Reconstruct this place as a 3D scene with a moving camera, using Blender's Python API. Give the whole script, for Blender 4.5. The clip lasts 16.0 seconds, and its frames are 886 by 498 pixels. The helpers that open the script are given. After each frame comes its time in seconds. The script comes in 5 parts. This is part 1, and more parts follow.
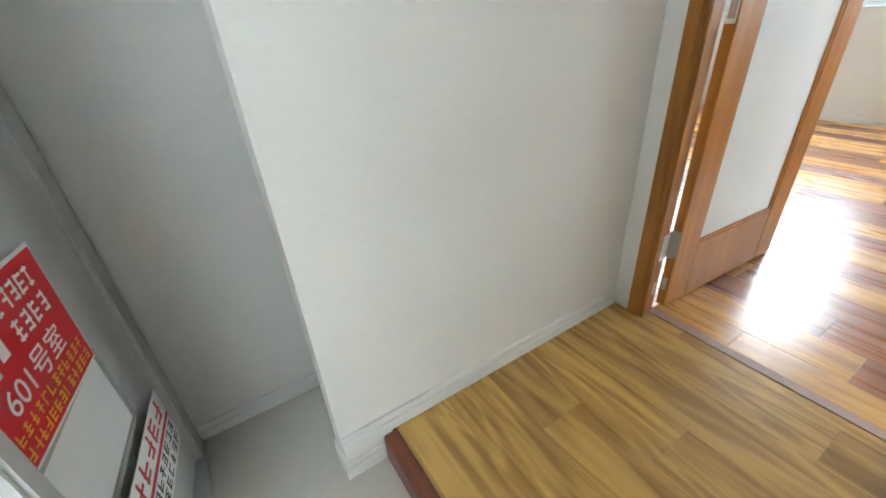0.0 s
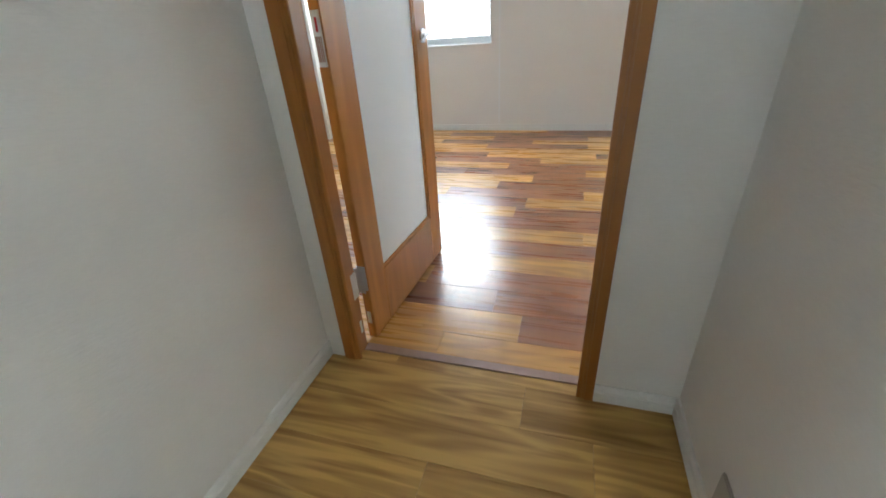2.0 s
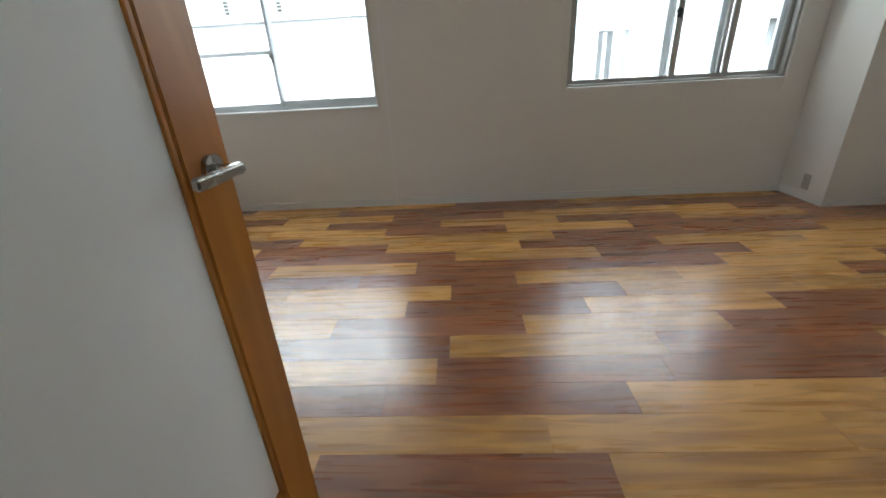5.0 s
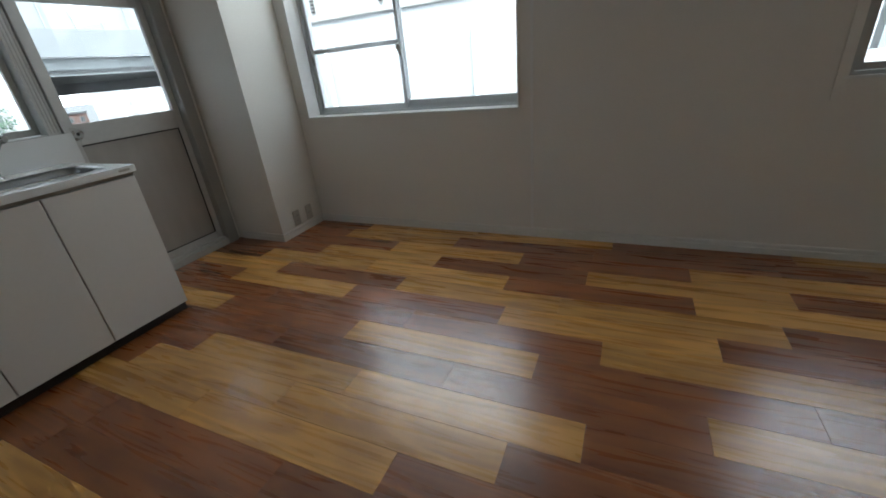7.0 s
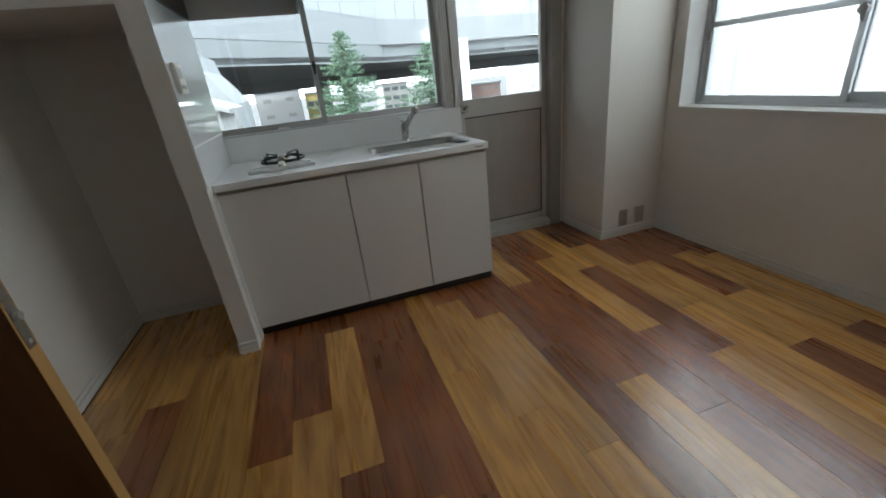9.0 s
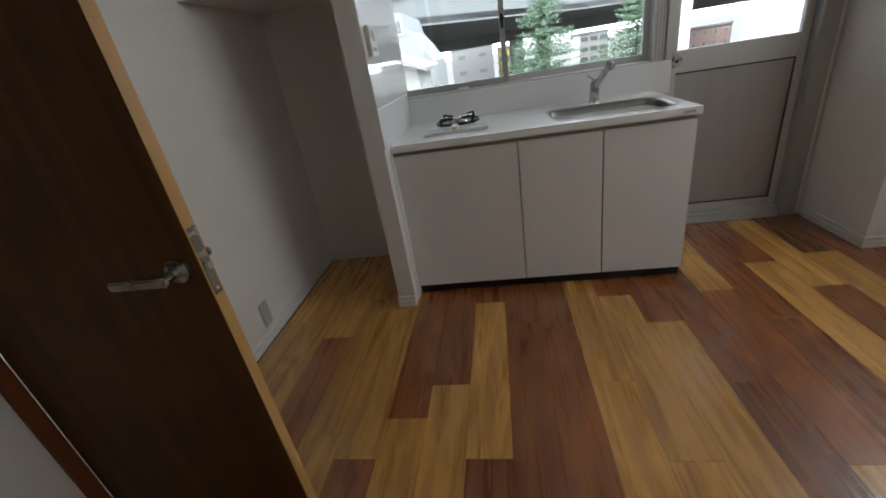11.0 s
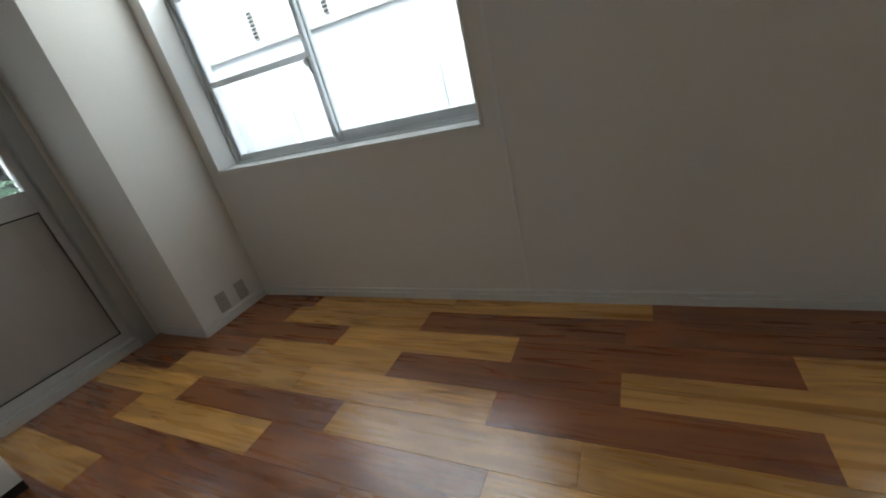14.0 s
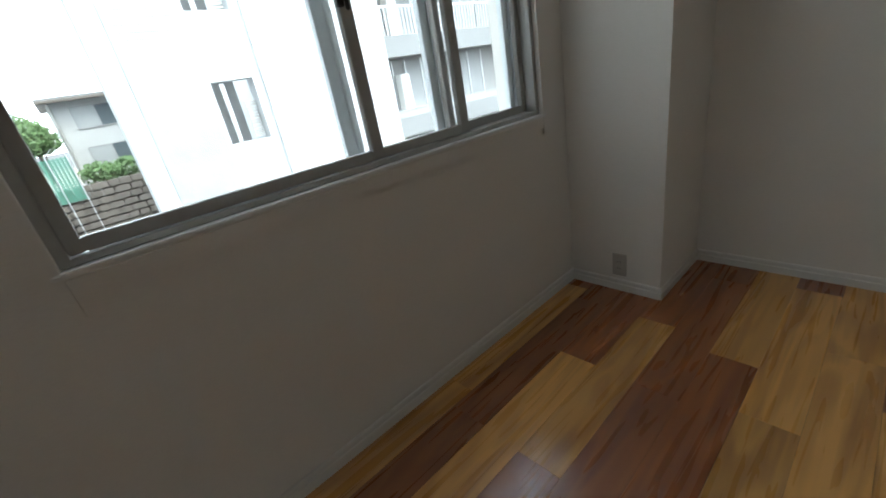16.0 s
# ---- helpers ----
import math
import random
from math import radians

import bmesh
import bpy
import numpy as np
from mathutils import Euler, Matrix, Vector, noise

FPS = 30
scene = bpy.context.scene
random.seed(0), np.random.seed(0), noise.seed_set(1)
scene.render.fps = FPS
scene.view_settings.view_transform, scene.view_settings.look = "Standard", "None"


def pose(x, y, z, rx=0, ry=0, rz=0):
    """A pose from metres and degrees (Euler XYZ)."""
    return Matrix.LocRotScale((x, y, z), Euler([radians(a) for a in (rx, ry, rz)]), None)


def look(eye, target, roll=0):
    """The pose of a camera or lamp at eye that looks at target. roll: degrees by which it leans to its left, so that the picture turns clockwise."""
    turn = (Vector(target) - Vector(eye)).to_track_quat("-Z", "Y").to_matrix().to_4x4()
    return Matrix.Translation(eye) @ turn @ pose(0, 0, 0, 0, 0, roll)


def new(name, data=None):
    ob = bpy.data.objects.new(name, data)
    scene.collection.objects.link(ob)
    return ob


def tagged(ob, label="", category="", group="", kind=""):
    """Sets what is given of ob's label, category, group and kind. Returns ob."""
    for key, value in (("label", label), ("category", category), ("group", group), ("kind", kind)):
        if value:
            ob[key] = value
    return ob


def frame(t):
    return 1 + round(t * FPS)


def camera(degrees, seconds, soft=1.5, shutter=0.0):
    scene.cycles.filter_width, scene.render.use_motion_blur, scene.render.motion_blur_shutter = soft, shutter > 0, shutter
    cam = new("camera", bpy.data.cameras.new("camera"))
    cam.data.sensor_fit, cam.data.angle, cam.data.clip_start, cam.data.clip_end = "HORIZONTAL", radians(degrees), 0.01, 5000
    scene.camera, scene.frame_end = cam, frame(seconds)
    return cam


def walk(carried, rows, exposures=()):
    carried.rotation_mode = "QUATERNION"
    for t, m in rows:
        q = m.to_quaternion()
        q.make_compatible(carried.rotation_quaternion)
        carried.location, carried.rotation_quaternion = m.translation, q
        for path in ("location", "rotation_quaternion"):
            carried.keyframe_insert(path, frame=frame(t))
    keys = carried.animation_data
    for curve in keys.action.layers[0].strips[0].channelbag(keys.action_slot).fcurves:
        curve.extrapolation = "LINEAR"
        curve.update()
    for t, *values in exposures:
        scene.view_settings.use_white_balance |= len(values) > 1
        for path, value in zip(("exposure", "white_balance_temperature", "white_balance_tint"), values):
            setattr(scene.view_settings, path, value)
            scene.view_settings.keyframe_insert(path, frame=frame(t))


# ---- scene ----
cam = camera(95.4, 16.0, soft=1.7, shutter=0.08)
PATH = [
    (0, (0.664, -1.169, 0.983), (-0.833, -0.284, -0.004), -4.2),
    (0.5, (0.686, -1.091, 0.998), (-0.642, -0.022, -0.048), -6.1),
    (1, (0.725, -1.032, 0.989), (-0.407, 0.219, -0.084), -6.2),
    (1.5, (0.711, -1.002, 0.983), (-0.039, 0.546, -0.036), -5.5),
    (2, (0.683, -0.915, 0.989), (0.134, 0.759, 0.043), -3.9),
    (2.5, (0.687, -0.806, 1.01), (0.086, 0.858, 0.079), -5.4),
    (3, (0.657, -0.639, 1.034), (0.227, 1.085, 0.116), -2.4),
    (3.5, (0.567, -0.436, 1.078), (0.298, 1.308, 0.137), -3.4),
    (4, (0.53, -0.295, 1.114), (0.357, 1.505, 0.26), -3.7),
    (4.2, (0.521, -0.232, 1.089), (0.429, 1.594, 0.277), -3.2),
    (6.3, (0.574, 0.681, 1.186), (0.252, 2.435, 0.282), -5.0),
    (6.5, (0.564, 0.772, 1.178), (0.073, 2.465, 0.233), -6.2),
    (7, (0.509, 1.011, 1.163), (-0.288, 2.641, 0.322), -6.0),
    (7.5, (0.492, 1.206, 1.162), (-0.778, 2.529, 0.365), -7.3),
    (8, (0.475, 1.316, 1.151), (-1.036, 2.347, 0.343), -6.4),
    (8.5, (0.407, 1.315, 1.164), (-1.238, 2.099, 0.34), -5.9),
    (9, (0.352, 1.287, 1.195), (-1.418, 1.797, 0.416), -6.5),
    (9.5, (0.325, 1.25, 1.203), (-1.507, 1.54, 0.455), -7.7),
    (10, (0.307, 1.227, 1.202), (-1.547, 1.241, 0.451), -10.0),
    (10.2, (0.289, 1.236, 1.205), (-1.548, 1.143, 0.42), -10.1),
    (12.3, (0.091, 1.582, 1.152), (-1.667, 1.177, 0.291), -9.1),
    (12.5, (0.117, 1.616, 1.143), (-1.69, 1.447, 0.304), -9.3),
    (13, (0.144, 1.757, 1.128), (-1.594, 2.281, 0.29), -10.2),
    (13.5, (0.253, 1.876, 1.091), (-1.127, 3.075, 0.28), -13.3),
    (14, (0.444, 1.977, 1.101), (-0.447, 3.581, 0.305), -14.5),
    (14.5, (0.671, 2.067, 1.108), (0.505, 3.891, 0.305), -12.5),
    (15, (0.852, 2.288, 1.156), (1.359, 4.021, 0.295), -8.9),
    (15.5, (1.135, 2.424, 1.124), (1.969, 4.024, 0.262), -10.5),
    (16, (1.497, 2.505, 1.156), (2.662, 3.932, 0.376), -10.6),
]
EXPOSURE = [(0, 4.5, 5900, -1), (0.5, 4.4, 5850, 0), (1, 4.2, 5850, 0), (2.5, 3.85, 5850, 0), (3.2, 3.85, 6050, 0), (4.2, 3.5, 6150, 0), (6.3, 1.95, 5950, -1), (7, 1.9, 6000, 0), (8.5, 1.9, 6100, 0), (10, 1.9, 6250, 3), (12.5, 2.4, 6550, 6), (13.5, 2.15, 6100, 0), (14.5, 1.8, 6300, 1), (15.2, 1.7, 6450, 2), (16, 1.75, 6150, 0)]
walk(cam, [(t, look(eye, target, roll)) for t, eye, target, roll in PATH], EXPOSURE)
# ---- light ----
world = bpy.data.worlds.new("overcast_sky")
scene.world = world
world.use_nodes = True
wn, wl = world.node_tree.nodes, world.node_tree.links
sky = wn.new("ShaderNodeTexSky")
sky.sky_type, sky.sun_disc = "NISHITA", False
sky.sun_elevation, sky.sun_rotation = radians(51), radians(144)
sky.dust_density, sky.air_density, sky.ozone_density = 4.0, 0.6, 0.5
cloud = wn.new("ShaderNodeMix")
cloud.data_type = "RGBA"
cloud.inputs[0].default_value = 0.85
cloud.inputs[7].default_value = (9.0, 9.6, 10.4, 1)
wl.new(sky.outputs[0], cloud.inputs[6])
wl.new(cloud.outputs[2], wn["Background"].inputs["Color"])
wn["Background"].inputs["Strength"].default_value = 0.19
sun = new("sun", bpy.data.lights.new("sun", "SUN"))
sun.data.energy, sun.data.angle, sun.data.color = 1.5, radians(20), (1.0, 0.96, 0.9)
sun.matrix_world = look((16, -22, 34), (0, 0, 0))


def sky_lamp(name, eye, toward, width, height, watts):
    """Skylight that enters through the upper part of an opening."""
    lamp = new(name, bpy.data.lights.new(name, "AREA"))
    lamp.data.shape, lamp.data.size, lamp.data.size_y, lamp.data.energy = "RECTANGLE", width, height, watts
    lamp.data.color = (0.97, 0.985, 1.0)
    lamp.matrix_world = look(eye, toward)


sky_lamp("skylight_window_west", (-0.965, 3.78, 1.93), (-0.965, 2.78, 1.55), 1.6, 0.25, 2.8)
sky_lamp("skylight_window_east", (2.245, 3.74, 1.93), (2.245, 2.74, 1.55), 1.6, 0.25, 1.6)


# ---- materials ----
def material(name, base, rough=0.5, metal=0.0, bump=0.0, scale=30.0, vary=0.08, spec=0.5, stretch=(1, 1, 1)):
    """A painted or plain surface: two scales of mottling in colour and roughness, fine relief."""
    m = bpy.data.materials.new(name)
    m.use_nodes = True
    n, l = m.node_tree.nodes, m.node_tree.links
    b = n["Principled BSDF"]
    b.inputs["Metallic"].default_value, b.inputs["Specular IOR Level"].default_value = metal, spec
    tc, mp = n.new("ShaderNodeTexCoord"), n.new("ShaderNodeMapping")
    mp.inputs["Scale"].default_value = stretch
    l.new(tc.outputs["Object"], mp.inputs["Vector"])
    big, fine = n.new("ShaderNodeTexNoise"), n.new("ShaderNodeTexNoise")
    big.inputs["Scale"].default_value, big.inputs["Detail"].default_value = 1.7, 4
    fine.inputs["Scale"].default_value, fine.inputs["Detail"].default_value = scale, 5
    for x in (big, fine):
        l.new(mp.outputs[0], x.inputs["Vector"])
    mix = n.new("ShaderNodeMath")
    mix.operation = "ADD"
    l.new(big.outputs["Fac"], mix.inputs[0])
    l.new(fine.outputs["Fac"], mix.inputs[1])
    ramp = n.new("ShaderNodeMapRange")
    ramp.inputs["From Min"].default_value, ramp.inputs["From Max"].default_value = 0.6, 1.4
    ramp.inputs["To Min"].default_value, ramp.inputs["To Max"].default_value = 1 - vary, 1 + vary
    l.new(mix.outputs[0], ramp.inputs["Value"])
    col = n.new("ShaderNodeVectorMath")
    col.operation = "SCALE"
    col.inputs[0].default_value = base
    l.new(ramp.outputs[0], col.inputs["Scale"])
    l.new(col.outputs[0], b.inputs["Base Color"])
    rr = n.new("ShaderNodeMapRange")
    rr.inputs["To Min"].default_value, rr.inputs["To Max"].default_value = max(rough - 0.08, 0.02), min(rough + 0.08, 1)
    l.new(fine.outputs["Fac"], rr.inputs["Value"])
    l.new(rr.outputs[0], b.inputs["Roughness"])
    if bump:
        bp = n.new("ShaderNodeBump")
        bp.inputs["Strength"].default_value, bp.inputs["Distance"].default_value = bump, 0.002
        l.new(fine.outputs["Fac"], bp.inputs["Height"])
        l.new(bp.outputs[0], b.inputs["Normal"])
    return m


def wood(name, dark, light, rough=0.3, along="x", grain=1.0, coat=0.0, spec=0.5):
    """Wood with long grain; each piece takes its own stretch of the grain by Object Info's Random."""
    m = bpy.data.materials.new(name)
    m.use_nodes = True
    n, l = m.node_tree.nodes, m.node_tree.links
    b = n["Principled BSDF"]
    tc, info = n.new("ShaderNodeTexCoord"), n.new("ShaderNodeObjectInfo")
    shift = n.new("ShaderNodeVectorMath")
    shift.operation = "MULTIPLY_ADD"
    shift.inputs[1].default_value = (37.0, 23.0, 11.0)
    l.new(info.outputs["Random"], shift.inputs[0])
    l.new(tc.outputs["Object"], shift.inputs[2])

    def layer(across, length, detail, warp):
        mp, t = n.new("ShaderNodeMapping"), n.new("ShaderNodeTexNoise")
        mp.inputs["Scale"].default_value = {"x": (length, across, across), "y": (across, length, across), "z": (across, across, length)}[along]
        l.new(shift.outputs[0], mp.inputs["Vector"])
        l.new(mp.outputs[0], t.inputs["Vector"])
        t.inputs["Scale"].default_value, t.inputs["Detail"].default_value, t.inputs["Distortion"].default_value = grain, detail, warp
        return t

    def op(kind, a, b, c=None):
        x = n.new("ShaderNodeMath")
        x.operation = kind
        for k, v in enumerate((a, b, c)):
            if v is None:
                continue
            if isinstance(v, (int, float)):
                x.inputs[k].default_value = v
            else:
                l.new(v, x.inputs[k])
        return x.outputs[0]

    # arched year rings cut by the saw, long pale and dark bands, fine streaks and pores
    field, band, streak, pore = layer(5.0, 0.75, 1, 1.3), layer(9, 0.7, 1, 1.5), layer(24, 1.5, 1, 1.4), layer(230, 5, 3, 0.3)
    phase = op("MULTIPLY_ADD", field.outputs["Fac"], 25.0, op("MULTIPLY", streak.outputs["Fac"], 1.8))
    rings = op("POWER", op("MULTIPLY_ADD", op("SINE", phase, None), 0.5, 0.5), 1.6)
    total = op("MULTIPLY_ADD", rings, 0.34, op("MULTIPLY", band.outputs["Fac"], 1.15))
    total = op("MULTIPLY_ADD", streak.outputs["Fac"], 0.26, total)
    total = op("MULTIPLY_ADD", pore.outputs["Fac"], 0.06, total)
    ramp = n.new("ShaderNodeMapRange")
    ramp.inputs["From Min"].default_value, ramp.inputs["From Max"].default_value = 0.50, 1.14
    l.new(total, ramp.inputs["Value"])
    mix = n.new("ShaderNodeMix")
    mix.data_type = "RGBA"
    mix.inputs[6].default_value, mix.inputs[7].default_value = (*dark, 1), (*light, 1)
    l.new(ramp.outputs[0], mix.inputs[0])
    tone = n.new("ShaderNodeMapRange")
    tone.inputs["To Min"].default_value, tone.inputs["To Max"].default_value = 0.84, 1.14
    l.new(info.outputs["Random"], tone.inputs["Value"])
    sc = n.new("ShaderNodeVectorMath")
    sc.operation = "SCALE"
    l.new(mix.outputs[2], sc.inputs[0])
    l.new(tone.outputs[0], sc.inputs["Scale"])
    l.new(sc.outputs[0], b.inputs["Base Color"])
    b.inputs["Coat Weight"].default_value, b.inputs["Coat Roughness"].default_value = coat, 0.26
    b.inputs["Specular IOR Level"].default_value = spec
    rr = n.new("ShaderNodeMapRange")
    rr.inputs["To Min"].default_value, rr.inputs["To Max"].default_value = rough - 0.05, rough + 0.08
    l.new(streak.outputs["Fac"], rr.inputs["Value"])
    l.new(rr.outputs[0], b.inputs["Roughness"])
    bp = n.new("ShaderNodeBump")
    bp.inputs["Strength"].default_value, bp.inputs["Distance"].default_value = 0.12, 0.001
    l.new(pore.outputs["Fac"], bp.inputs["Height"])
    l.new(bp.outputs[0], b.inputs["Normal"])
    return m


def glass(name, rough=0.0, tint=(1, 1, 1), ior=1.45):
    m = bpy.data.materials.new(name)
    m.use_nodes = True
    b = m.node_tree.nodes["Principled BSDF"]
    b.inputs["Base Color"].default_value = (*tint, 1)
    b.inputs["Transmission Weight"].default_value, b.inputs["Roughness"].default_value, b.inputs["IOR"].default_value = 1.0, rough, ior
    return m


def frosted(name):
    """Milky pane: scatters most of the light that falls on either side."""
    m = bpy.data.materials.new(name)
    m.use_nodes = True
    n, l = m.node_tree.nodes, m.node_tree.links
    b = n["Principled BSDF"]
    b.inputs["Base Color"].default_value, b.inputs["Roughness"].default_value = (0.93, 0.94, 0.94, 1), 0.35
    tr = n.new("ShaderNodeBsdfTranslucent")
    tr.inputs["Color"].default_value = (0.97, 0.98, 0.98, 1)
    mix = n.new("ShaderNodeMixShader")
    mix.inputs[0].default_value = 0.78
    l.new(b.outputs[0], mix.inputs[1])
    l.new(tr.outputs[0], mix.inputs[2])
    l.new(mix.outputs[0], n["Material Output"].inputs["Surface"])
    return m


WALLPAPER = material("white_wallpaper", (0.775, 0.745, 0.70), 0.75, bump=0.5, scale=110, vary=0.03, stretch=(0.45, 0.45, 2.2))
CEILING = material("ceiling_paper", (0.74, 0.73, 0.71), 0.8, bump=0.3, scale=150, vary=0.02)
SKIRT = material("white_vinyl_skirting", (0.75, 0.735, 0.71), 0.45, bump=0.05, scale=90, vary=0.04)
LIGHT_PLANK = wood("honey_vinyl_plank", (0.43, 0.200, 0.040), (0.73, 0.385, 0.095), 0.27, coat=0.5, spec=0.9, grain=1.25)
DARK_PLANK = wood("red_brown_vinyl_plank", (0.190, 0.053, 0.013), (0.35, 0.118, 0.030), 0.27, coat=0.5, spec=0.9, grain=1.25)
HALL_PLANK = wood("yellow_vinyl_plank", (0.30, 0.155, 0.034), (0.62, 0.375, 0.112), 0.33, grain=1.9)
UNDERLAY = material("plank_joint", (0.06, 0.035, 0.02), 0.9)
DOOR_WOOD = wood("orange_door_veneer", (0.345, 0.130, 0.018), (0.46, 0.188, 0.032), 0.38, along="z")
FRAME_WOOD = wood("orange_frame_veneer", (0.29, 0.108, 0.016), (0.40, 0.158, 0.027), 0.36, along="z")
DARK_VENEER = wood("dark_brown_veneer", (0.052, 0.020, 0.005), (0.086, 0.034, 0.009), 0.5, along="z", spec=0.25)
GRIP = material("dark_bronze_channel", (0.36, 0.33, 0.29), 0.4, metal=0.3, vary=0.06)
RED_FRAME = wood("red_brown_frame", (0.16, 0.045, 0.016), (0.24, 0.075, 0.028), 0.36, along="z")
EDGE_WOOD = wood("pale_edge_band", (0.42, 0.23, 0.075), (0.5, 0.3, 0.11), 0.4, along="z")
STEP_WOOD = wood("dark_red_step_edge", (0.13, 0.035, 0.018), (0.2, 0.06, 0.03), 0.35)
STRIP = material("mauve_threshold_strip", (0.44, 0.29, 0.23), 0.45, vary=0.08, scale=60)
ALU = material("silver_aluminium", (0.62, 0.63, 0.64), 0.38, metal=0.75, vary=0.05, scale=80, stretch=(1, 1, 0.2))
ALU_DARK = material("grey_aluminium", (0.40, 0.39, 0.37), 0.42, metal=0.2, vary=0.06, scale=60)
OUTER_ALU = material("pale_blue_white_alu", (0.74, 0.78, 0.80), 0.5, vary=0.04)
ALU_WHITE = material("pale_grey_painted_metal", (0.55, 0.54, 0.52), 0.45, metal=0.15, vary=0.06, scale=40)
DOOR_PANEL = material("dull_grey_door_panel", (0.40, 0.37, 0.34), 0.5, metal=0.3, vary=0.1, scale=12, stretch=(1, 1, 0.3))
GASKET = material("black_rubber", (0.02, 0.02, 0.02), 0.6)
CHROME = material("brushed_chrome", (0.48, 0.47, 0.45), 0.27, metal=1.0, vary=0.03)
STEEL = material("sink_steel", (0.25, 0.25, 0.245), 0.36, metal=1.0, vary=0.06, scale=120, stretch=(0.2, 1, 1))
LAMINATE = material("white_cabinet_laminate", (0.74, 0.72, 0.69), 0.32, vary=0.02, scale=50)
COUNTER = material("white_worktop", (0.82, 0.82, 0.81), 0.18, vary=0.02, scale=60)
SIDE_GLOSS = material("mirror_gloss_panel", (0.74, 0.75, 0.75), -0.05, vary=0.01, scale=8, spec=1.0)
SPLASH = material("white_gloss_panel", (0.80, 0.80, 0.79), 0.06, vary=0.015, scale=8)
TRIM_WHITE = material("white_painted_trim", (0.78, 0.77, 0.75), 0.4, vary=0.03, scale=60)
PLASTIC = material("ivory_plastic", (0.72, 0.69, 0.62), 0.4, vary=0.03)
DARKPLATE = material("grey_plastic_plate", (0.46, 0.43, 0.39), 0.45, vary=0.04)
BLACK = material("black_enamel", (0.012, 0.012, 0.012), 0.3, vary=0.1)
KICK = material("black_kickboard", (0.018, 0.016, 0.015), 0.5, vary=0.1)
TILE = material("cream_entrance_floor", (0.66, 0.62, 0.55), 0.5, vary=0.05, scale=25)
LINO = material("grey_washroom_floor", (0.42, 0.42, 0.41), 0.45, vary=0.08, scale=30)
GLASS = glass("window_glass")
FROST = frosted("frosted_pane")
RED = material("red_paper", (0.55, 0.012, 0.016), 0.5, vary=0.06)
PAPER = material("white_paper", (0.8, 0.79, 0.77), 0.6, vary=0.04)
GOLD = material("gold_print", (0.72, 0.40, 0.03), 0.5, vary=0.2, scale=40)
INK = material("black_print", (0.03, 0.03, 0.03), 0.6)


# ---- building helpers ----
def box(bm, x0, x1, y0, y1, z0, z1, bevel=0.0):
    """A box in bm between the given planes, with rounded edges where bevel is set."""
    m = Matrix.Translation(((x0 + x1) / 2, (y0 + y1) / 2, (z0 + z1) / 2)) @ Matrix.Diagonal((x1 - x0, y1 - y0, z1 - z0, 1))
    made = bmesh.ops.create_cube(bm, size=1, matrix=m)["verts"]
    if bevel:
        edges = {e for v in made for e in v.link_edges}
        bmesh.ops.bevel(bm, geom=list(edges), offset=bevel, segments=2, affect="EDGES")
    return bm


def boxes(*rows, bevel=0.0):
    bm = bmesh.new()
    for r in rows:
        box(bm, *r, bevel=bevel)
    return bm


def tube(bm, a, b, r0, r1=None, sides=14):
    """A round bar from a to b."""
    a, b = Vector(a), Vector(b)
    q = (b - a).to_track_quat("Z", "Y").to_matrix().to_4x4()
    bmesh.ops.create_cone(bm, cap_ends=True, segments=sides, radius1=r0, radius2=r0 if r1 is None else r1, depth=(b - a).length,
                          matrix=Matrix.Translation((a + b) / 2) @ q)
    return bm


def part(name, bm, mat, parent=None, label="", smooth=False):
    """Links bm as ONE mesh object under parent."""
    me = bpy.data.meshes.new(name)
    if smooth:
        for f in bm.faces:
            f.smooth = True
    bm.to_mesh(me)
    bm.free()
    me.materials.append(mat)
    ob = new(name, me)
    if parent:
        ob.parent = parent
    if label:
        tagged(ob, label)
    return ob


def thing(name, label, category, m=None, group="", kind=""):
    """An Empty at a thing's base, which parents its parts."""
    ob = new(name)
    ob.empty_display_size = 0.1
    if m is not None:
        ob.matrix_basis = m
    return tagged(ob, label, category, group, kind)


def pierced(axis, c0, c1, a0, a1, z0, z1, holes):
    """A wall slab between c0 and c1 across `axis`, from a0 to a1 along it, with holes (a, b, low, high)."""
    cuts_a = sorted({a0, a1, *(h[0] for h in holes), *(h[1] for h in holes)})
    bm = bmesh.new()
    for p, q in zip(cuts_a, cuts_a[1:]):
        mid = (p + q) / 2
        zs = [z0]
        for h in sorted((h for h in holes if h[0] < mid < h[1]), key=lambda h: h[2]):
            zs += [h[2], h[3]]
        zs.append(z1)
        for lo, hi in zip(zs[::2], zs[1::2]):
            if hi - lo > 1e-4:
                box(bm, *((c0, c1, p, q) if axis == "x" else (p, q, c0, c1)), lo, hi)
    bmesh.ops.remove_doubles(bm, verts=bm.verts, dist=1e-5)
    return bm


def wall(name, bm, label, mat=None):
    return tagged(part(name, bm, mat or WALLPAPER), label, "wall", kind="structure")


# ---- large structure ----
H = 2.42            # ceiling height
FAR, NEAR = 3.60, 0.07      # room faces of the window wall and the door wall
WEST, EAST = -2.38, 3.78
HALL_L, HALL_R = -0.068, 1.038
STEP_Y, GENKAN_Z, ENTRY_Y = -0.965, -0.10, -1.44

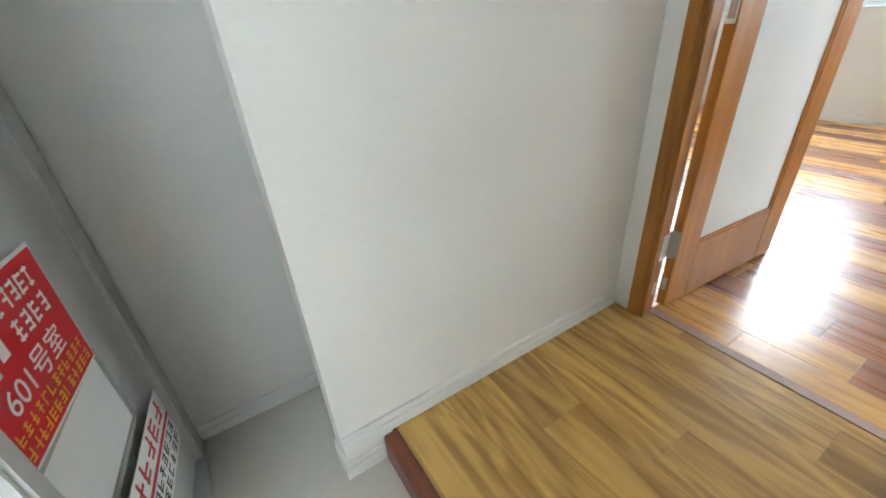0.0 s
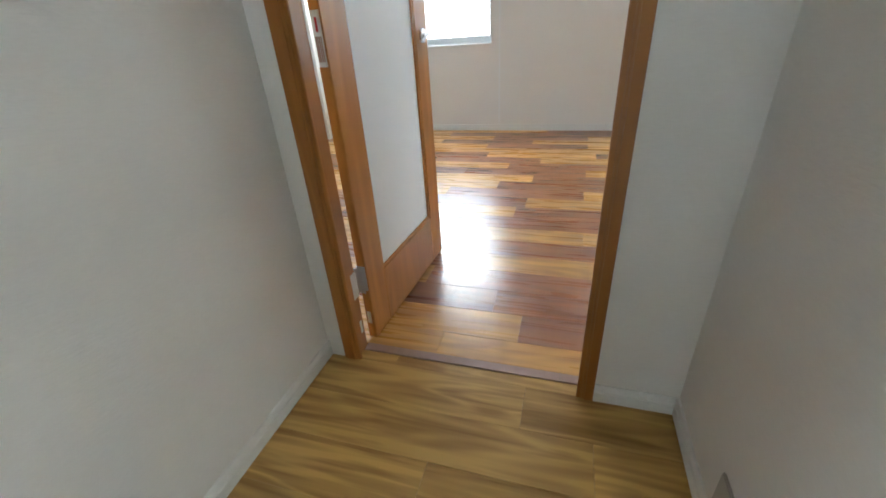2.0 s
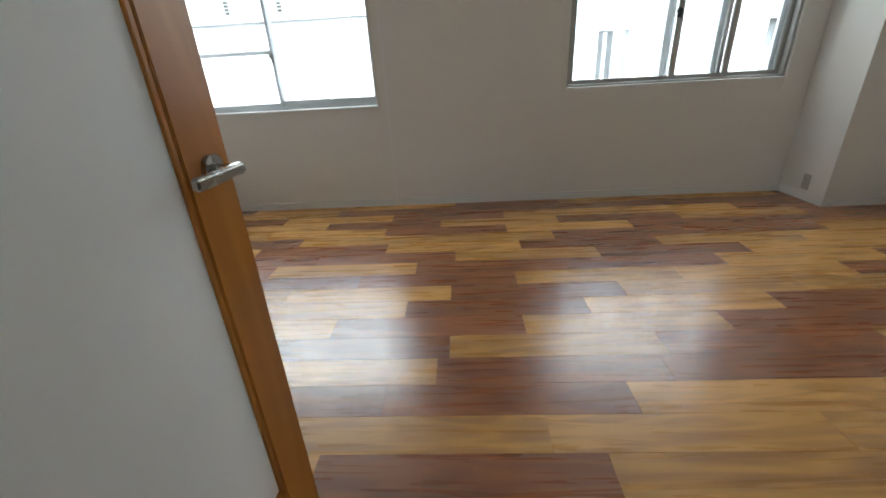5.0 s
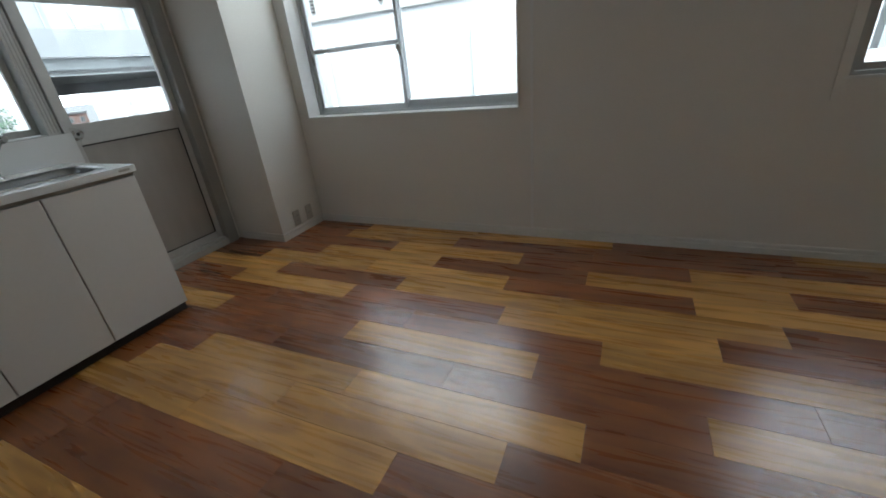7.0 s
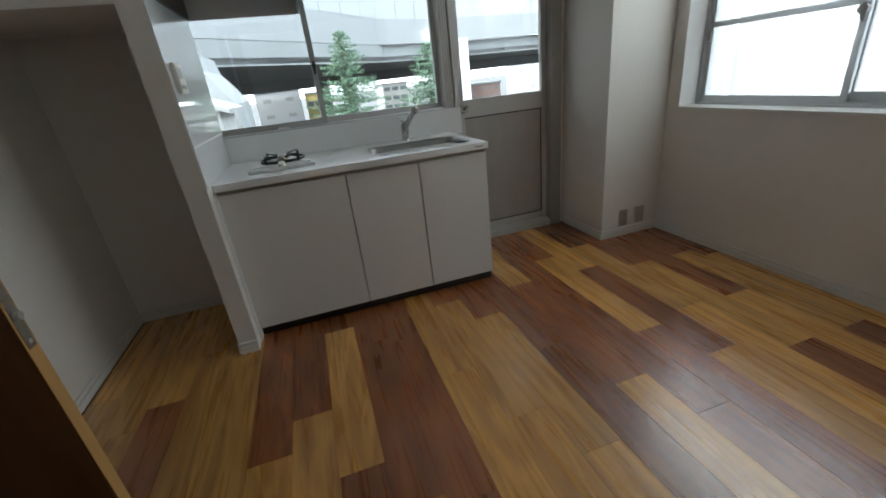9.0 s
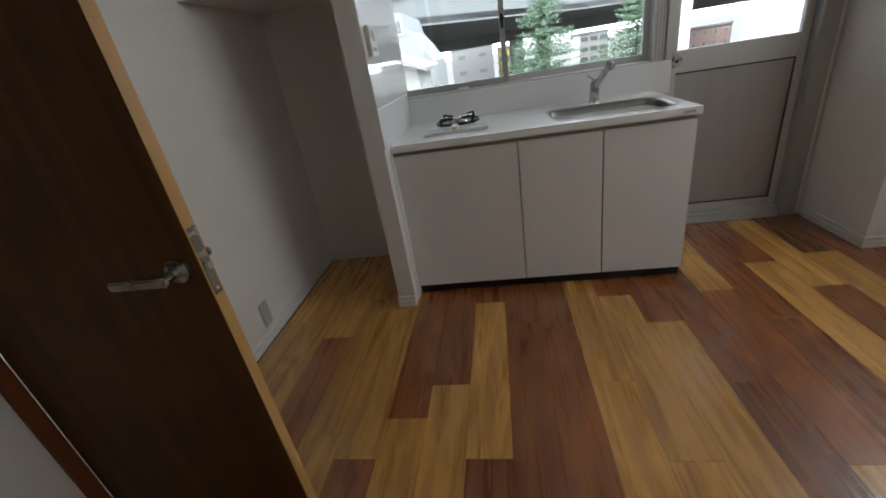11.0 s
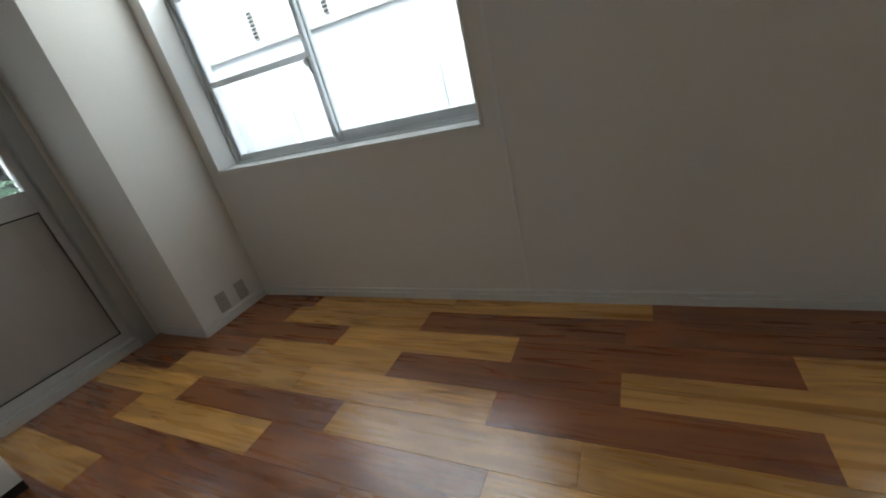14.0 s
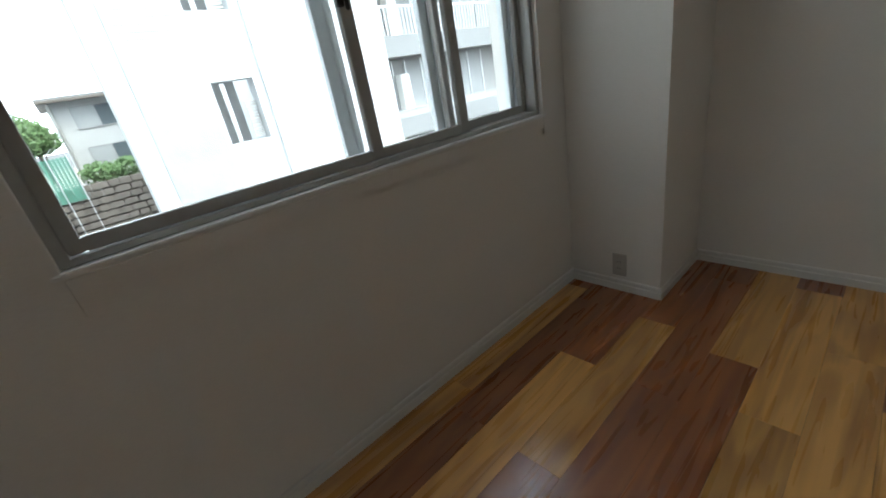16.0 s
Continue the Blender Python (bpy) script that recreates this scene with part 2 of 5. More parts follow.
wall("wall_north", pierced("y", FAR, FAR + 0.24, WEST - 0.2, EAST + 0.2, -0.3, H + 0.1,
                           [(-1.80, -0.13, 0.85, 2.06), (1.40, 3.09, 0.92, 2.06)]), "white textured wallpaper wall with two window openings")
wall("wall_west", pierced("x", WEST - 0.14, WEST, NEAR - 0.1, FAR, -0.3, H + 0.1,
                          [(0.75, 2.27, 0.98, 1.76), (2.27, 3.06, 0.0, 1.76)]), "white outer wall with kitchen window and balcony door")
wall("wall_east", boxes((EAST, EAST + 0.12, NEAR - 0.1, FAR, -0.3, H + 0.1)), "plain white wallpapered side wall")
wall("wall_south", pierced("y", 0.008, NEAR, WEST, EAST, -0.02, H + 0.1,
                           [(0.022, 0.804, -0.03, 2.03), (-1.15, -0.45, -0.03, 2.0)]), "white wallpapered wall with two doorways")
wall("wall_hall_left", boxes((HALL_L - 0.09, HALL_L, -1.085, 0.0075, -0.2, H)), "white wallpapered hallway wall", )
wall("wall_recess_west", boxes((-0.56, -0.45, ENTRY_Y - 0.1, 0.0075, -0.2, H)), "white wallpapered recess beside the entrance")
wall("wall_recess_north", boxes((-0.4495, HALL_L - 0.0905, -0.72, -0.62, -0.2, H)), "white wallpapered end of the entrance recess")
wall("wall_hall_right", boxes((HALL_R, HALL_R + 0.1, ENTRY_Y - 0.1, 0.0075, -0.2, H)), "white wallpapered hallway wall")
wall("wall_entrance", pierced("y", ENTRY_Y - 0.1, ENTRY_Y - 0.004, -0.4495, HALL_R - 0.001, -0.2, H, [(-0.35, 1.0, -0.11, 1.98)]),
     "white wall round the entrance door")
wall("wall_stub", boxes((-1.63 - 0.62, -1.632, 0.725, 0.815, 0, H), (WEST + 0.001, -2.2495, 0.725, 0.815, 0, H)), "narrow white partition beside the kitchen unit")
wall("column_west", boxes((WEST + 0.001, -1.89, 3.125, FAR - 0.001, 0, H)), "square white wallpapered column in the corner")
wall("column_east", boxes((3.285, EAST - 0.001, 3.14, FAR - 0.001, 0, H)), "square white wallpapered column in the corner")
wall("niche_soffit", boxes((WEST + 0.001, -1.634, NEAR + 0.001, 0.7245, 1.565, H)), "boxed-in cupboard space above the fridge niche")
# Ridge coloured lighter than the wallpaper, for the light its edge catches.
wall("wall_seam", boxes((-0.062, -0.045, FAR - 0.0045, FAR - 0.0002, 0.062, H), bevel=0.0015), "faint vertical wallpaper ridge between the windows", TRIM_WHITE)
# washroom behind the second doorway
wall("wall_washroom_west", boxes((-1.38, -1.27, -1.3, 0.0075, 0, H)), "pale washroom wall")
wall("wall_washroom_south", boxes((-1.269, -0.561, -1.3, -1.2, 0, H)), "pale washroom wall behind the bath door")
tagged(part("ceiling", boxes((WEST - 0.1, EAST + 0.1, -1.6, FAR + 0.1, H, H + 0.12)), CEILING), "plain white ceiling", "ceiling", kind="structure")

tagged(part("ground_slab", boxes((WEST - 0.1, EAST + 0.1, 0.0085, FAR, -0.3, -0.006), (HALL_L - 0.05, HALL_R + 0.05, STEP_Y + 0.02, 0.008, -0.3, -0.006)),
            UNDERLAY), "dark bed under the floor planks", "floor", kind="structure")
tagged(part("floor_entrance", boxes((-0.5, HALL_R + 0.02, ENTRY_Y - 0.1, STEP_Y + 0.019, -0.3, GENKAN_Z), (-0.5, HALL_L - 0.01, STEP_Y + 0.019, -0.6, -0.3, GENKAN_Z)), TILE), "cream sheet floor of the sunken entrance", "floor", kind="structure")
tagged(part("floor_washroom", boxes((-1.3, -0.561, -1.25, 0.03, -0.3, -0.004)), LINO), "grey sheet floor of the washroom", "floor", kind="structure")
# Unseen overhang, sized to keep the sky's reflection off the floor.
wall("balcony_slab", boxes((-4.1, WEST - 0.1405, -1.5, 5.0, 2.28, 2.45)), "assumed slab above the balcony, out of view, that cuts off the sky")
# Unseen corridor outside the entrance, added and sized to limit the hallway's daylight.
wall("unseen_corridor_end", boxes((-1.7, -1.6005, -2.85, ENTRY_Y - 0.1005, -0.3, 2.4)), "unseen end wall added to keep daylight out of the entrance")
wall("unseen_corridor_end", boxes((2.2005, 2.3, -2.85, ENTRY_Y - 0.1005, -0.3, 1.87)), "unseen low end wall added to let a slit of daylight in")
wall("unseen_corridor_parapet", boxes((-1.6, 2.2, -2.85, -2.75, -0.3, 2.12)), "unseen parapet added to limit daylight into the hallway")
tagged(part("unseen_corridor_floor", boxes((-1.6, 2.2, -2.85, ENTRY_Y - 0.1005, -0.3, GENKAN_Z - 0.01)), LINO), "grey floor of the unseen added corridor", "floor", kind="structure")
tagged(part("unseen_corridor_ceiling", boxes((-1.6, 2.2, -2.95, ENTRY_Y - 0.1005, 2.25, 2.4)), CEILING), "pale ceiling of the unseen added corridor", "ceiling", kind="structure")
tagged(part("step_edge", boxes((HALL_L + 0.012, HALL_R - 0.001, STEP_Y - 0.012, STEP_Y + 0.03, GENKAN_Z, 0.001), bevel=0.004), STEP_WOOD),
       "dark red-brown wooden step edge of the raised hallway", "step", kind="structure")


def skirting(name, a, b, side, z=0.0, h=0.062, t=0.009):
    """A skirting board from a to b (x, y); side: +1 or -1, the side of a to b on which the room lies."""
    a, b = Vector((*a, 0)), Vector((*b, 0))
    d = (b - a).normalized()
    n = Vector((-d.y, d.x, 0)) * side
    bm = bmesh.new()
    profile = [(0, 0), (t, 0), (t, h * 0.56), (t * 0.55, h * 0.60), (t * 0.55, h * 0.68), (t * 0.9, h * 0.72), (t * 0.9, h * 0.92), (t * 0.6, h), (0, h)]
    rings = [[bm.verts.new(p + n * u + Vector((0, 0, z + v))) for u, v in profile] for p in (a, b)]
    k = len(profile)
    for i in range(k):
        bm.faces.new((rings[0][i], rings[0][(i + 1) % k], rings[1][(i + 1) % k], rings[1][i]))
    bm.faces.new(rings[0])
    bm.faces.new(rings[1][::-1])
    bmesh.ops.recalc_face_normals(bm, faces=bm.faces)
    return tagged(part(name, bm, SKIRT), "white ribbed vinyl skirting board", "skirting", kind="structure")


skirting("baseboard", (-1.889, FAR), (-0.045, FAR), -1)
skirting("baseboard", (-0.045, FAR - 0.003), (3.284, FAR - 0.003), -1, h=0.066)
skirting("baseboard", (-1.89, 3.1255), (-1.89, FAR - 0.01), -1)
skirting("baseboard", (-2.33, 3.125), (-1.881, 3.125), -1)
skirting("baseboard", (3.285, 3.131), (3.285, FAR - 0.01), 1)
skirting("baseboard", (3.286, 3.14), (EAST, 3.14), -1)
skirting("baseboard", (EAST, NEAR), (EAST, 3.13), 1)
skirting("baseboard", (-2.31, NEAR), (-1.19, NEAR), 1)
skirting("baseboard", (-0.41, NEAR), (-0.02, NEAR), 1)
skirting("baseboard", (0.8175, NEAR), (EAST, NEAR), 1)
skirting("baseboard", (-2.3, NEAR + 0.01), (-2.3, 0.715), -1)
skirting("baseboard", (-2.3, 0.725), (-1.63, 0.725), -1)
skirting("baseboard", (-1.632, 0.7255), (-1.632, 0.815), -1)
skirting("baseboard", (HALL_L, -1.085), (HALL_L, 0.0075), -1)
skirting("baseboard", (HALL_R, STEP_Y + 0.02), (HALL_R, 0.0075), 1)
skirting("baseboard", (0.8175, 0.008), (HALL_R - 0.01, 0.008), -1)
skirting("baseboard", (HALL_L - 0.0, -1.085), (HALL_L, STEP_Y - 0.0125), -1, z=GENKAN_Z, h=0.058)
skirting("baseboard", (HALL_L - 0.09, -1.085), (HALL_L + 0.009, -1.085), -1, z=GENKAN_Z, h=0.058)
skirting("baseboard", (-0.45, ENTRY_Y + 0.014), (-0.45, -0.72), -1, z=GENKAN_Z, h=0.058)
wall("niche_back", boxes((WEST + 0.001, -2.3, NEAR + 0.001, 0.7245, 0, 1.5645)), "white back wall of the fridge niche")


# ---- doors ----
def lever(parent, x, y, z, nx, toward):
    """A lever handle with a round rose on a leaf's face; nx: the way it stands out, toward: the way the lever points along y."""
    bm = bmesh.new()
    tube(bm, (x, y, z), (x + nx * 0.009, y, z), 0.026, sides=24)
    tube(bm, (x + nx * 0.008, y, z), (x + nx * 0.05, y, z), 0.010, sides=16)
    box(bm, min(x + nx * 0.042, x + nx * 0.058), max(x + nx * 0.042, x + nx * 0.058), min(y - toward * 0.012, y + toward * 0.115), max(y - toward * 0.012, y + toward * 0.115), z - 0.010, z + 0.010, bevel=0.004)
    return part("lever_handle", bm, CHROME, parent, "satin chrome lever handle", smooth=False)


def leaf_hardware(parent, w, t, z):
    """Edge plate with a latch bolt at the free edge of a leaf that runs along +y from 0 to w."""
    bm = boxes((-t * 0.5 - 0.011, -t * 0.5 + 0.011, w - 0.0005, w + 0.0012, z - 0.075, z + 0.075), bevel=0.0004)
    plate = part("latch_plate", bm, CHROME, parent, "steel latch plate")
    bm = bmesh.new()
    tube(bm, (-t * 0.5, w + 0.001, z - 0.01), (-t * 0.5, w + 0.009, z - 0.01), 0.008, sides=12)
    for dz in (-0.062, 0.062):
        tube(bm, (-t * 0.5, w + 0.001, z + dz), (-t * 0.5, w + 0.0022, z + dz), 0.005, sides=10)
    part("latch_bolt", bm, ALU_DARK, plate)


def glazed_door():
    d = thing("door_1", "open orange veneer door with a tall frosted pane", "door", pose(0.067, 0.113, 0, 0, 0, -3.4), kind="structure")
    w, t, h = 0.705, 0.033, 2.0
    # leaf runs along +y, its front face at x = 0
    part("stile", boxes((-t, 0, 0, 0.116, 0.008, h), bevel=0.0025), DOOR_WOOD, d)
    part("stile", boxes((-t, 0, w - 0.116, w, 0.008, h), bevel=0.0025), DOOR_WOOD, d)
    part("bottom_rail", boxes((-t, 0, 0.1165, w - 0.1165, 0.008, 0.238), bevel=0.002), DOOR_WOOD, d)
    part("top_rail", boxes((-t, 0, 0.1165, w - 0.1165, h - 0.12, h), bevel=0.002), DOOR_WOOD, d)
    part("frosted_pane", boxes((-t + 0.011, -0.011, 0.1165, w - 0.1165, 0.239, h - 0.121)), FROST, d, "milky frosted pane")
    for y0, y1 in ((0.117, 0.127), (w - 0.127, w - 0.117)):
        part("glazing_bead", boxes((-0.0108, -0.003, y0, y1, 0.2385, h - 0.12), bevel=0.001), DOOR_WOOD, d)
    part("glazing_bead", boxes((-0.0108, -0.003, 0.1275, w - 0.1275, 0.2385, 0.248), bevel=0.001), DOOR_WOOD, d)
    lever(d, 0.0, w - 0.055, 0.982, 1, -1)
    lever(d, -t, w - 0.055, 0.982, -1, -1)
    leaf_hardware(d, w, t, 0.982)
    for z in (0.265, 1.72):
        hinge = part("hinge", boxes((-t - 0.001, -0.002, -0.0016, 0.0, z - 0.048, z + 0.048), (-t - 0.002, -0.001, -0.018, -0.0165, z - 0.048, z + 0.048), bevel=0.0004), ALU, d, "steel door hinge")
        bm = bmesh.new()
        tube(bm, (-t * 0.5, -0.009, z - 0.03), (-t * 0.5, -0.009, z + 0.03), 0.0075)
        part("knuckle", bm, STEEL, hinge)
    part("edge_guard", boxes((-t * 0.75, -t * 0.3, -0.0012, 0.0, 0.075, 0.125)), PLASTIC, d, "small pale plastic catch")
    lab = part("sticker", boxes((-t * 0.92, -t * 0.12, -0.0008, 0.0, 0.926, 1.057)), PAPER, d, "white sticker with red and grey print")
    part("print", boxes((-t * 0.62, -t * 0.42, -0.0014, -0.0008, 1.008, 1.041)), RED, lab)
    part("print", boxes(*[(-t * u - 0.002, -t * u + 0.002, -0.0014, -0.0008, 0.938, 0.998) for u in (0.3, 0.46, 0.62, 0.76)]), STRIP, lab)
    return d


def doorway(name, x0, x1, y0, y1, h, mat, label, case=0.044, proud=0.012, both=True, case_far=None):
    """A jamb lining with casings: x0 to x1 is the clear opening."""
    d = thing(name, label, "door frame", kind="structure")
    t = 0.022
    for a, b, stop in ((x0 - t, x0, 1), (x1, x1 + t, -1)):
        j = part("jamb", boxes((a, b, y0 - proud + 0.004, y1 + proud - 0.004, 0.0, h), bevel=0.002), mat, d)
        s = (b, b + 0.012) if stop > 0 else (a - 0.012, a)
        part("door_stop", boxes((s[0], s[1], y0 - 0.006, y0 + 0.005, 0.0, h - 0.013), bevel=0.002), mat, j)
        c = (b - case - 0.004, b - 0.006) if stop > 0 else (a + 0.006, a + (case_far or case) + 0.004)
        part("casing", boxes((*c, y0 - proud, y0 - 0.0005, 0.0, h + case * 0.7), bevel=0.003), mat, d)
        if both:
            part("casing", boxes((*c, y1 + 0.0005, y1 + proud, 0.0, h + case * 0.7), bevel=0.003), mat, d)
    part("head", boxes((x0 + 0.0005, x1 - 0.0005, y0 - proud + 0.004, y1 + proud - 0.004, h - 0.012, h + t), bevel=0.002), mat, d)
    part("head_casing", boxes((x0 + 0.001, x1 - 0.001, y0 - proud, y0 - 0.0005, h + t * 0.6, h + case * 0.7)), mat, d)
    return d


glazed_door()
frame_hall = doorway("door_frame_1", 0.044, 0.782, 0.008, NEAR, 2.005, FRAME_WOOD, "orange veneer door frame between hallway and room", case_far=0.03)
strike = part("strike_plate", boxes((0.7802, 0.7825, 0.034, 0.062, 0.984, 1.056), (0.7802, 0.7825, 0.0621, 0.068, 1.0, 1.04), bevel=0.0004), ALU, frame_hall, "steel strike plate")
part("strike_slot", boxes((0.7794, 0.7803, 0.036, 0.049, 1.003, 1.038)), BLACK, strike)
bm = bmesh.new()
for z in (0.993, 1.047):
    tube(bm, (0.7804, 0.047, z), (0.7796, 0.047, z), 0.0042, sides=12)
part("screws", bm, STEEL, strike)
part("hinge_leaf", boxes((0.044, 0.0455, 0.05, 0.081, 0.217, 0.313)), ALU, frame_hall, "steel hinge leaf")
part("catch", boxes((0.044, 0.0462, 0.052, 0.064, 0.075, 0.125), bevel=0.0006), PLASTIC, frame_hall, "small pale plastic catch")
tagged(part("threshold", boxes((0.0445, 0.7815, 0.052, 0.088, -0.004, 0.0035), bevel=0.001), STRIP), "mauve threshold strip in the doorway", "threshold", kind="structure")


def flush_door():
    d = thing("door_2", "open flush dark brown veneer door of the washroom", "door", pose(-0.455, 0.094, 0, 0, 0, 0), kind="structure")
    w, t, h = 0.64, 0.033, 1.975
    part("leaf", boxes((-t, 0, 0, w - 0.0015, 0.008, h), bevel=0.002), DARK_VENEER, d)
    part("edge_band", boxes((-t + 0.001, -0.001, w - 0.0014, w, 0.01, h - 0.002)), EDGE_WOOD, d, "pale yellow edge band")
    lever(d, 0.0, w - 0.05, 0.893, 1, -1)
    lever(d, -t, w - 0.05, 0.893, -1, -1)
    leaf_hardware(d, w, t, 0.9)
    return d


flush_door()
frame_wash = doorway("door_frame_2", -1.128, -0.462, 0.008, NEAR, 1.985, RED_FRAME, "red-brown wooden door frame of the washroom", case=0.04)
strike = part("strike_plate", boxes((-1.128, -1.1265, 0.028, 0.05, 0.84, 0.93), bevel=0.0004), CHROME, frame_wash, "steel strike plate")
part("strike_slot", boxes((-1.1266, -1.1258, 0.033, 0.045, 0.87, 0.9)), BLACK, strike)
tagged(part("threshold", boxes((-1.1275, -0.4625, 0.0, 0.082, -0.004, 0.004), bevel=0.001), RED_FRAME), "red-brown sill of the washroom doorway", "threshold", kind="structure")


# ---- windows ----
def sash(parent, axis, c, a0, a1, z0, z1, mat, stile=0.035, bottom=0.045, t=0.026, bar=None, name="sash"):
    """A sliding sash in the plane c across `axis`, with its pane; bar: the height of a cross bar."""
    def bx(a, b, lo, hi, d=t):
        return (c - d / 2, c + d / 2, a, b, lo, hi) if axis == "x" else (a, b, c - d / 2, c + d / 2, lo, hi)
    s = part(name, boxes(bx(a0, a0 + stile, z0, z1), bx(a1 - stile, a1, z0, z1), bx(a0 + stile, a1 - stile, z0, z0 + bottom), bx(a0 + stile, a1 - stile, z1 - 0.04, z1), bevel=0.0025), mat, parent)
    if bar:
        part("glazing_bar", boxes(bx(a0 + stile, a1 - stile, bar - 0.015, bar + 0.015, t * 0.8), bevel=0.002), mat, s)
    p = part("pane", boxes(bx(a0 + stile - 0.004, a1 - stile + 0.004, z0 + bottom - 0.004, z1 - 0.036, 0.004)), GLASS, s, "clear window pane")
    p.visible_shadow = False
    return s


def latch(parent, x, y, z, along, mat):
    """A crescent latch on a meeting stile."""
    bm = bmesh.new()
    box(bm, x - 0.011, x + 0.011, y - 0.008, y + 0.008, z - 0.034, z + 0.034, bevel=0.003)
    if along == "x":
        tube(bm, (x, y - 0.02, z + 0.01), (x, y + 0.002, z + 0.01), 0.020, sides=20)
        box(bm, x + 0.008, x + 0.018, y - 0.022, y - 0.010, z - 0.045, z + 0.012, bevel=0.003)
    else:
        tube(bm, (x - 0.002, y, z + 0.01), (x + 0.02, y, z + 0.01), 0.014, sides=18)
        box(bm, x + 0.01, x + 0.022, y - 0.008, y + 0.004, z - 0.04, z + 0.012, bevel=0.003)
    return part("crescent_latch", bm, mat, parent, "dark metal crescent latch")


def window_a():
    w = thing("window_1", "silver aluminium sliding window in a deep white reveal", "window", kind="structure")
    x0, x1, z0, z1 = -1.80, -0.13, 0.85, 1.80
    # white lining of the opening
    part("sill_board", boxes((x0 + 0.0005, x1 - 0.0005, FAR - 0.012, FAR + 0.125, z0, z0 + 0.014), bevel=0.002), TRIM_WHITE, w, "white sill board")
    part("reveal", boxes((x0, x0 + 0.012, FAR - 0.010, FAR + 0.125, z0 + 0.0145, 2.06), bevel=0.001), TRIM_WHITE, w)
    part("reveal", boxes((x1 - 0.012, x1, FAR - 0.010, FAR + 0.125, z0 + 0.0145, 2.06), bevel=0.001), TRIM_WHITE, w)
    y = FAR + 0.175
    part("frame", boxes((x0, x0 + 0.028, y - 0.05, y + 0.05, z0 + 0.005, z1), (x1 - 0.028, x1, y - 0.05, y + 0.05, z0 + 0.005, z1),
                        (x0 + 0.028, x1 - 0.028, y - 0.05, y + 0.05, z0, z0 + 0.026), (x0 + 0.028, x1 - 0.028, y - 0.05, y + 0.05, z1 - 0.03, z1), bevel=0.002), ALU, w)
    part("track", boxes((x0 + 0.03, x1 - 0.03, y - 0.036, y - 0.031, z0 + 0.0265, z0 + 0.036), (x0 + 0.03, x1 - 0.03, y + 0.002, y + 0.006, z0 + 0.0265, z0 + 0.036)), ALU, w)
    s = sash(w, "y", y - 0.017, x0 + 0.028, -0.985, z0 + 0.03, z1 - 0.02, ALU, bar=1.315, stile=0.028, bottom=0.035)
    latch(s, -1.0, y - 0.034, 1.27, "x", ALU_DARK)
    sash(w, "y", y + 0.02, -1.015, x1 - 0.028, z0 + 0.03, z1 - 0.02, ALU, stile=0.03, bottom=0.05)
    pull = bmesh.new()
    box(pull, x0 + 0.034, x0 + 0.05, y - 0.038, y - 0.030, 1.22, 1.29, bevel=0.002)
    part("finger_pull", pull, CHROME, s, "small chrome finger pull")


def window_b():
    w = thing("window_2", "grey aluminium sliding window with a white wooden casing", "window", kind="structure")
    x0, x1, z0, z1 = 1.40, 3.09, 0.92, 1.80
    part("casing", boxes((x0 - 0.045, x0 - 0.0005, FAR - 0.010, FAR - 0.0005, 0.82, 2.02), bevel=0.002), WALLPAPER, w)
    part("casing", boxes((x1 + 0.0005, x1 + 0.045, FAR - 0.010, FAR - 0.0005, 0.84, 2.02), bevel=0.002), WALLPAPER, w)
    part("apron", boxes((x0, x1, FAR - 0.012, FAR - 0.0005, 0.862, 0.912), bevel=0.003), WALLPAPER, w)
    part("sill_board", boxes((x0 - 0.02, x1 + 0.02, FAR - 0.014, FAR + 0.012, 0.9125, 0.925), bevel=0.003), TRIM_WHITE, w, "white painted sill")
    y = FAR + 0.065
    part("frame", boxes((x0, x0 + 0.022, y - 0.055, y + 0.055, z0 + 0.006, z1), (x1 - 0.022, x1, y - 0.055, y + 0.055, z0 + 0.006, z1),
                        (x0 + 0.022, x1 - 0.022, y - 0.052, y + 0.055, z0 + 0.006, z0 + 0.022), (x0 + 0.022, x1 - 0.022, y - 0.055, y + 0.055, z1 - 0.03, z1), bevel=0.002), ALU_DARK, w)
    first = part("sash", boxes((x0 + 0.022, x0 + 0.052, y - 0.034, y - 0.010, z0 + 0.024, z1 - 0.02), (x0 + 0.052, 2.2065, y - 0.034, y - 0.010, z0 + 0.024, z0 + 0.056), (x0 + 0.052, 2.2065, y - 0.034, y - 0.010, z1 - 0.06, z1 - 0.02), bevel=0.0025), ALU_DARK, w)
    pane = part("pane", boxes((x0 + 0.048, 2.2065, y - 0.024, y - 0.020, z0 + 0.052, z1 - 0.056)), GLASS, first, "clear window pane")
    pane.visible_shadow = False
    s = sash(w, "y", y - 0.0215, 2.2075, 2.66, z0 + 0.024, z1 - 0.02, ALU_DARK, stile=0.043, bottom=0.032)
    sash(w, "y", y + 0.01, 2.588, x1 - 0.022, z0 + 0.024, z1 - 0.02, ALU_DARK, stile=0.03, bottom=0.032)
    latch(s, 2.205, y - 0.045, 1.41, "x", BLACK)
    # grooved outer stiles seen through the panes; their pale blue stands for daylight
    for a in (2.152, 2.553, 3.0):
        part("outer_stile", boxes((a, a + 0.021, y + 0.03, y + 0.055, z0 + 0.024, z1 - 0.03), (a + 0.0215, a + 0.045, y + 0.038, y + 0.055, z0 + 0.024, z1 - 0.03), (a + 0.0455, a + 0.066, y + 0.03, y + 0.055, z0 + 0.024, z1 - 0.03), bevel=0.002), OUTER_ALU, w, "grooved outer stile, daylight put into its pale bluish colour")


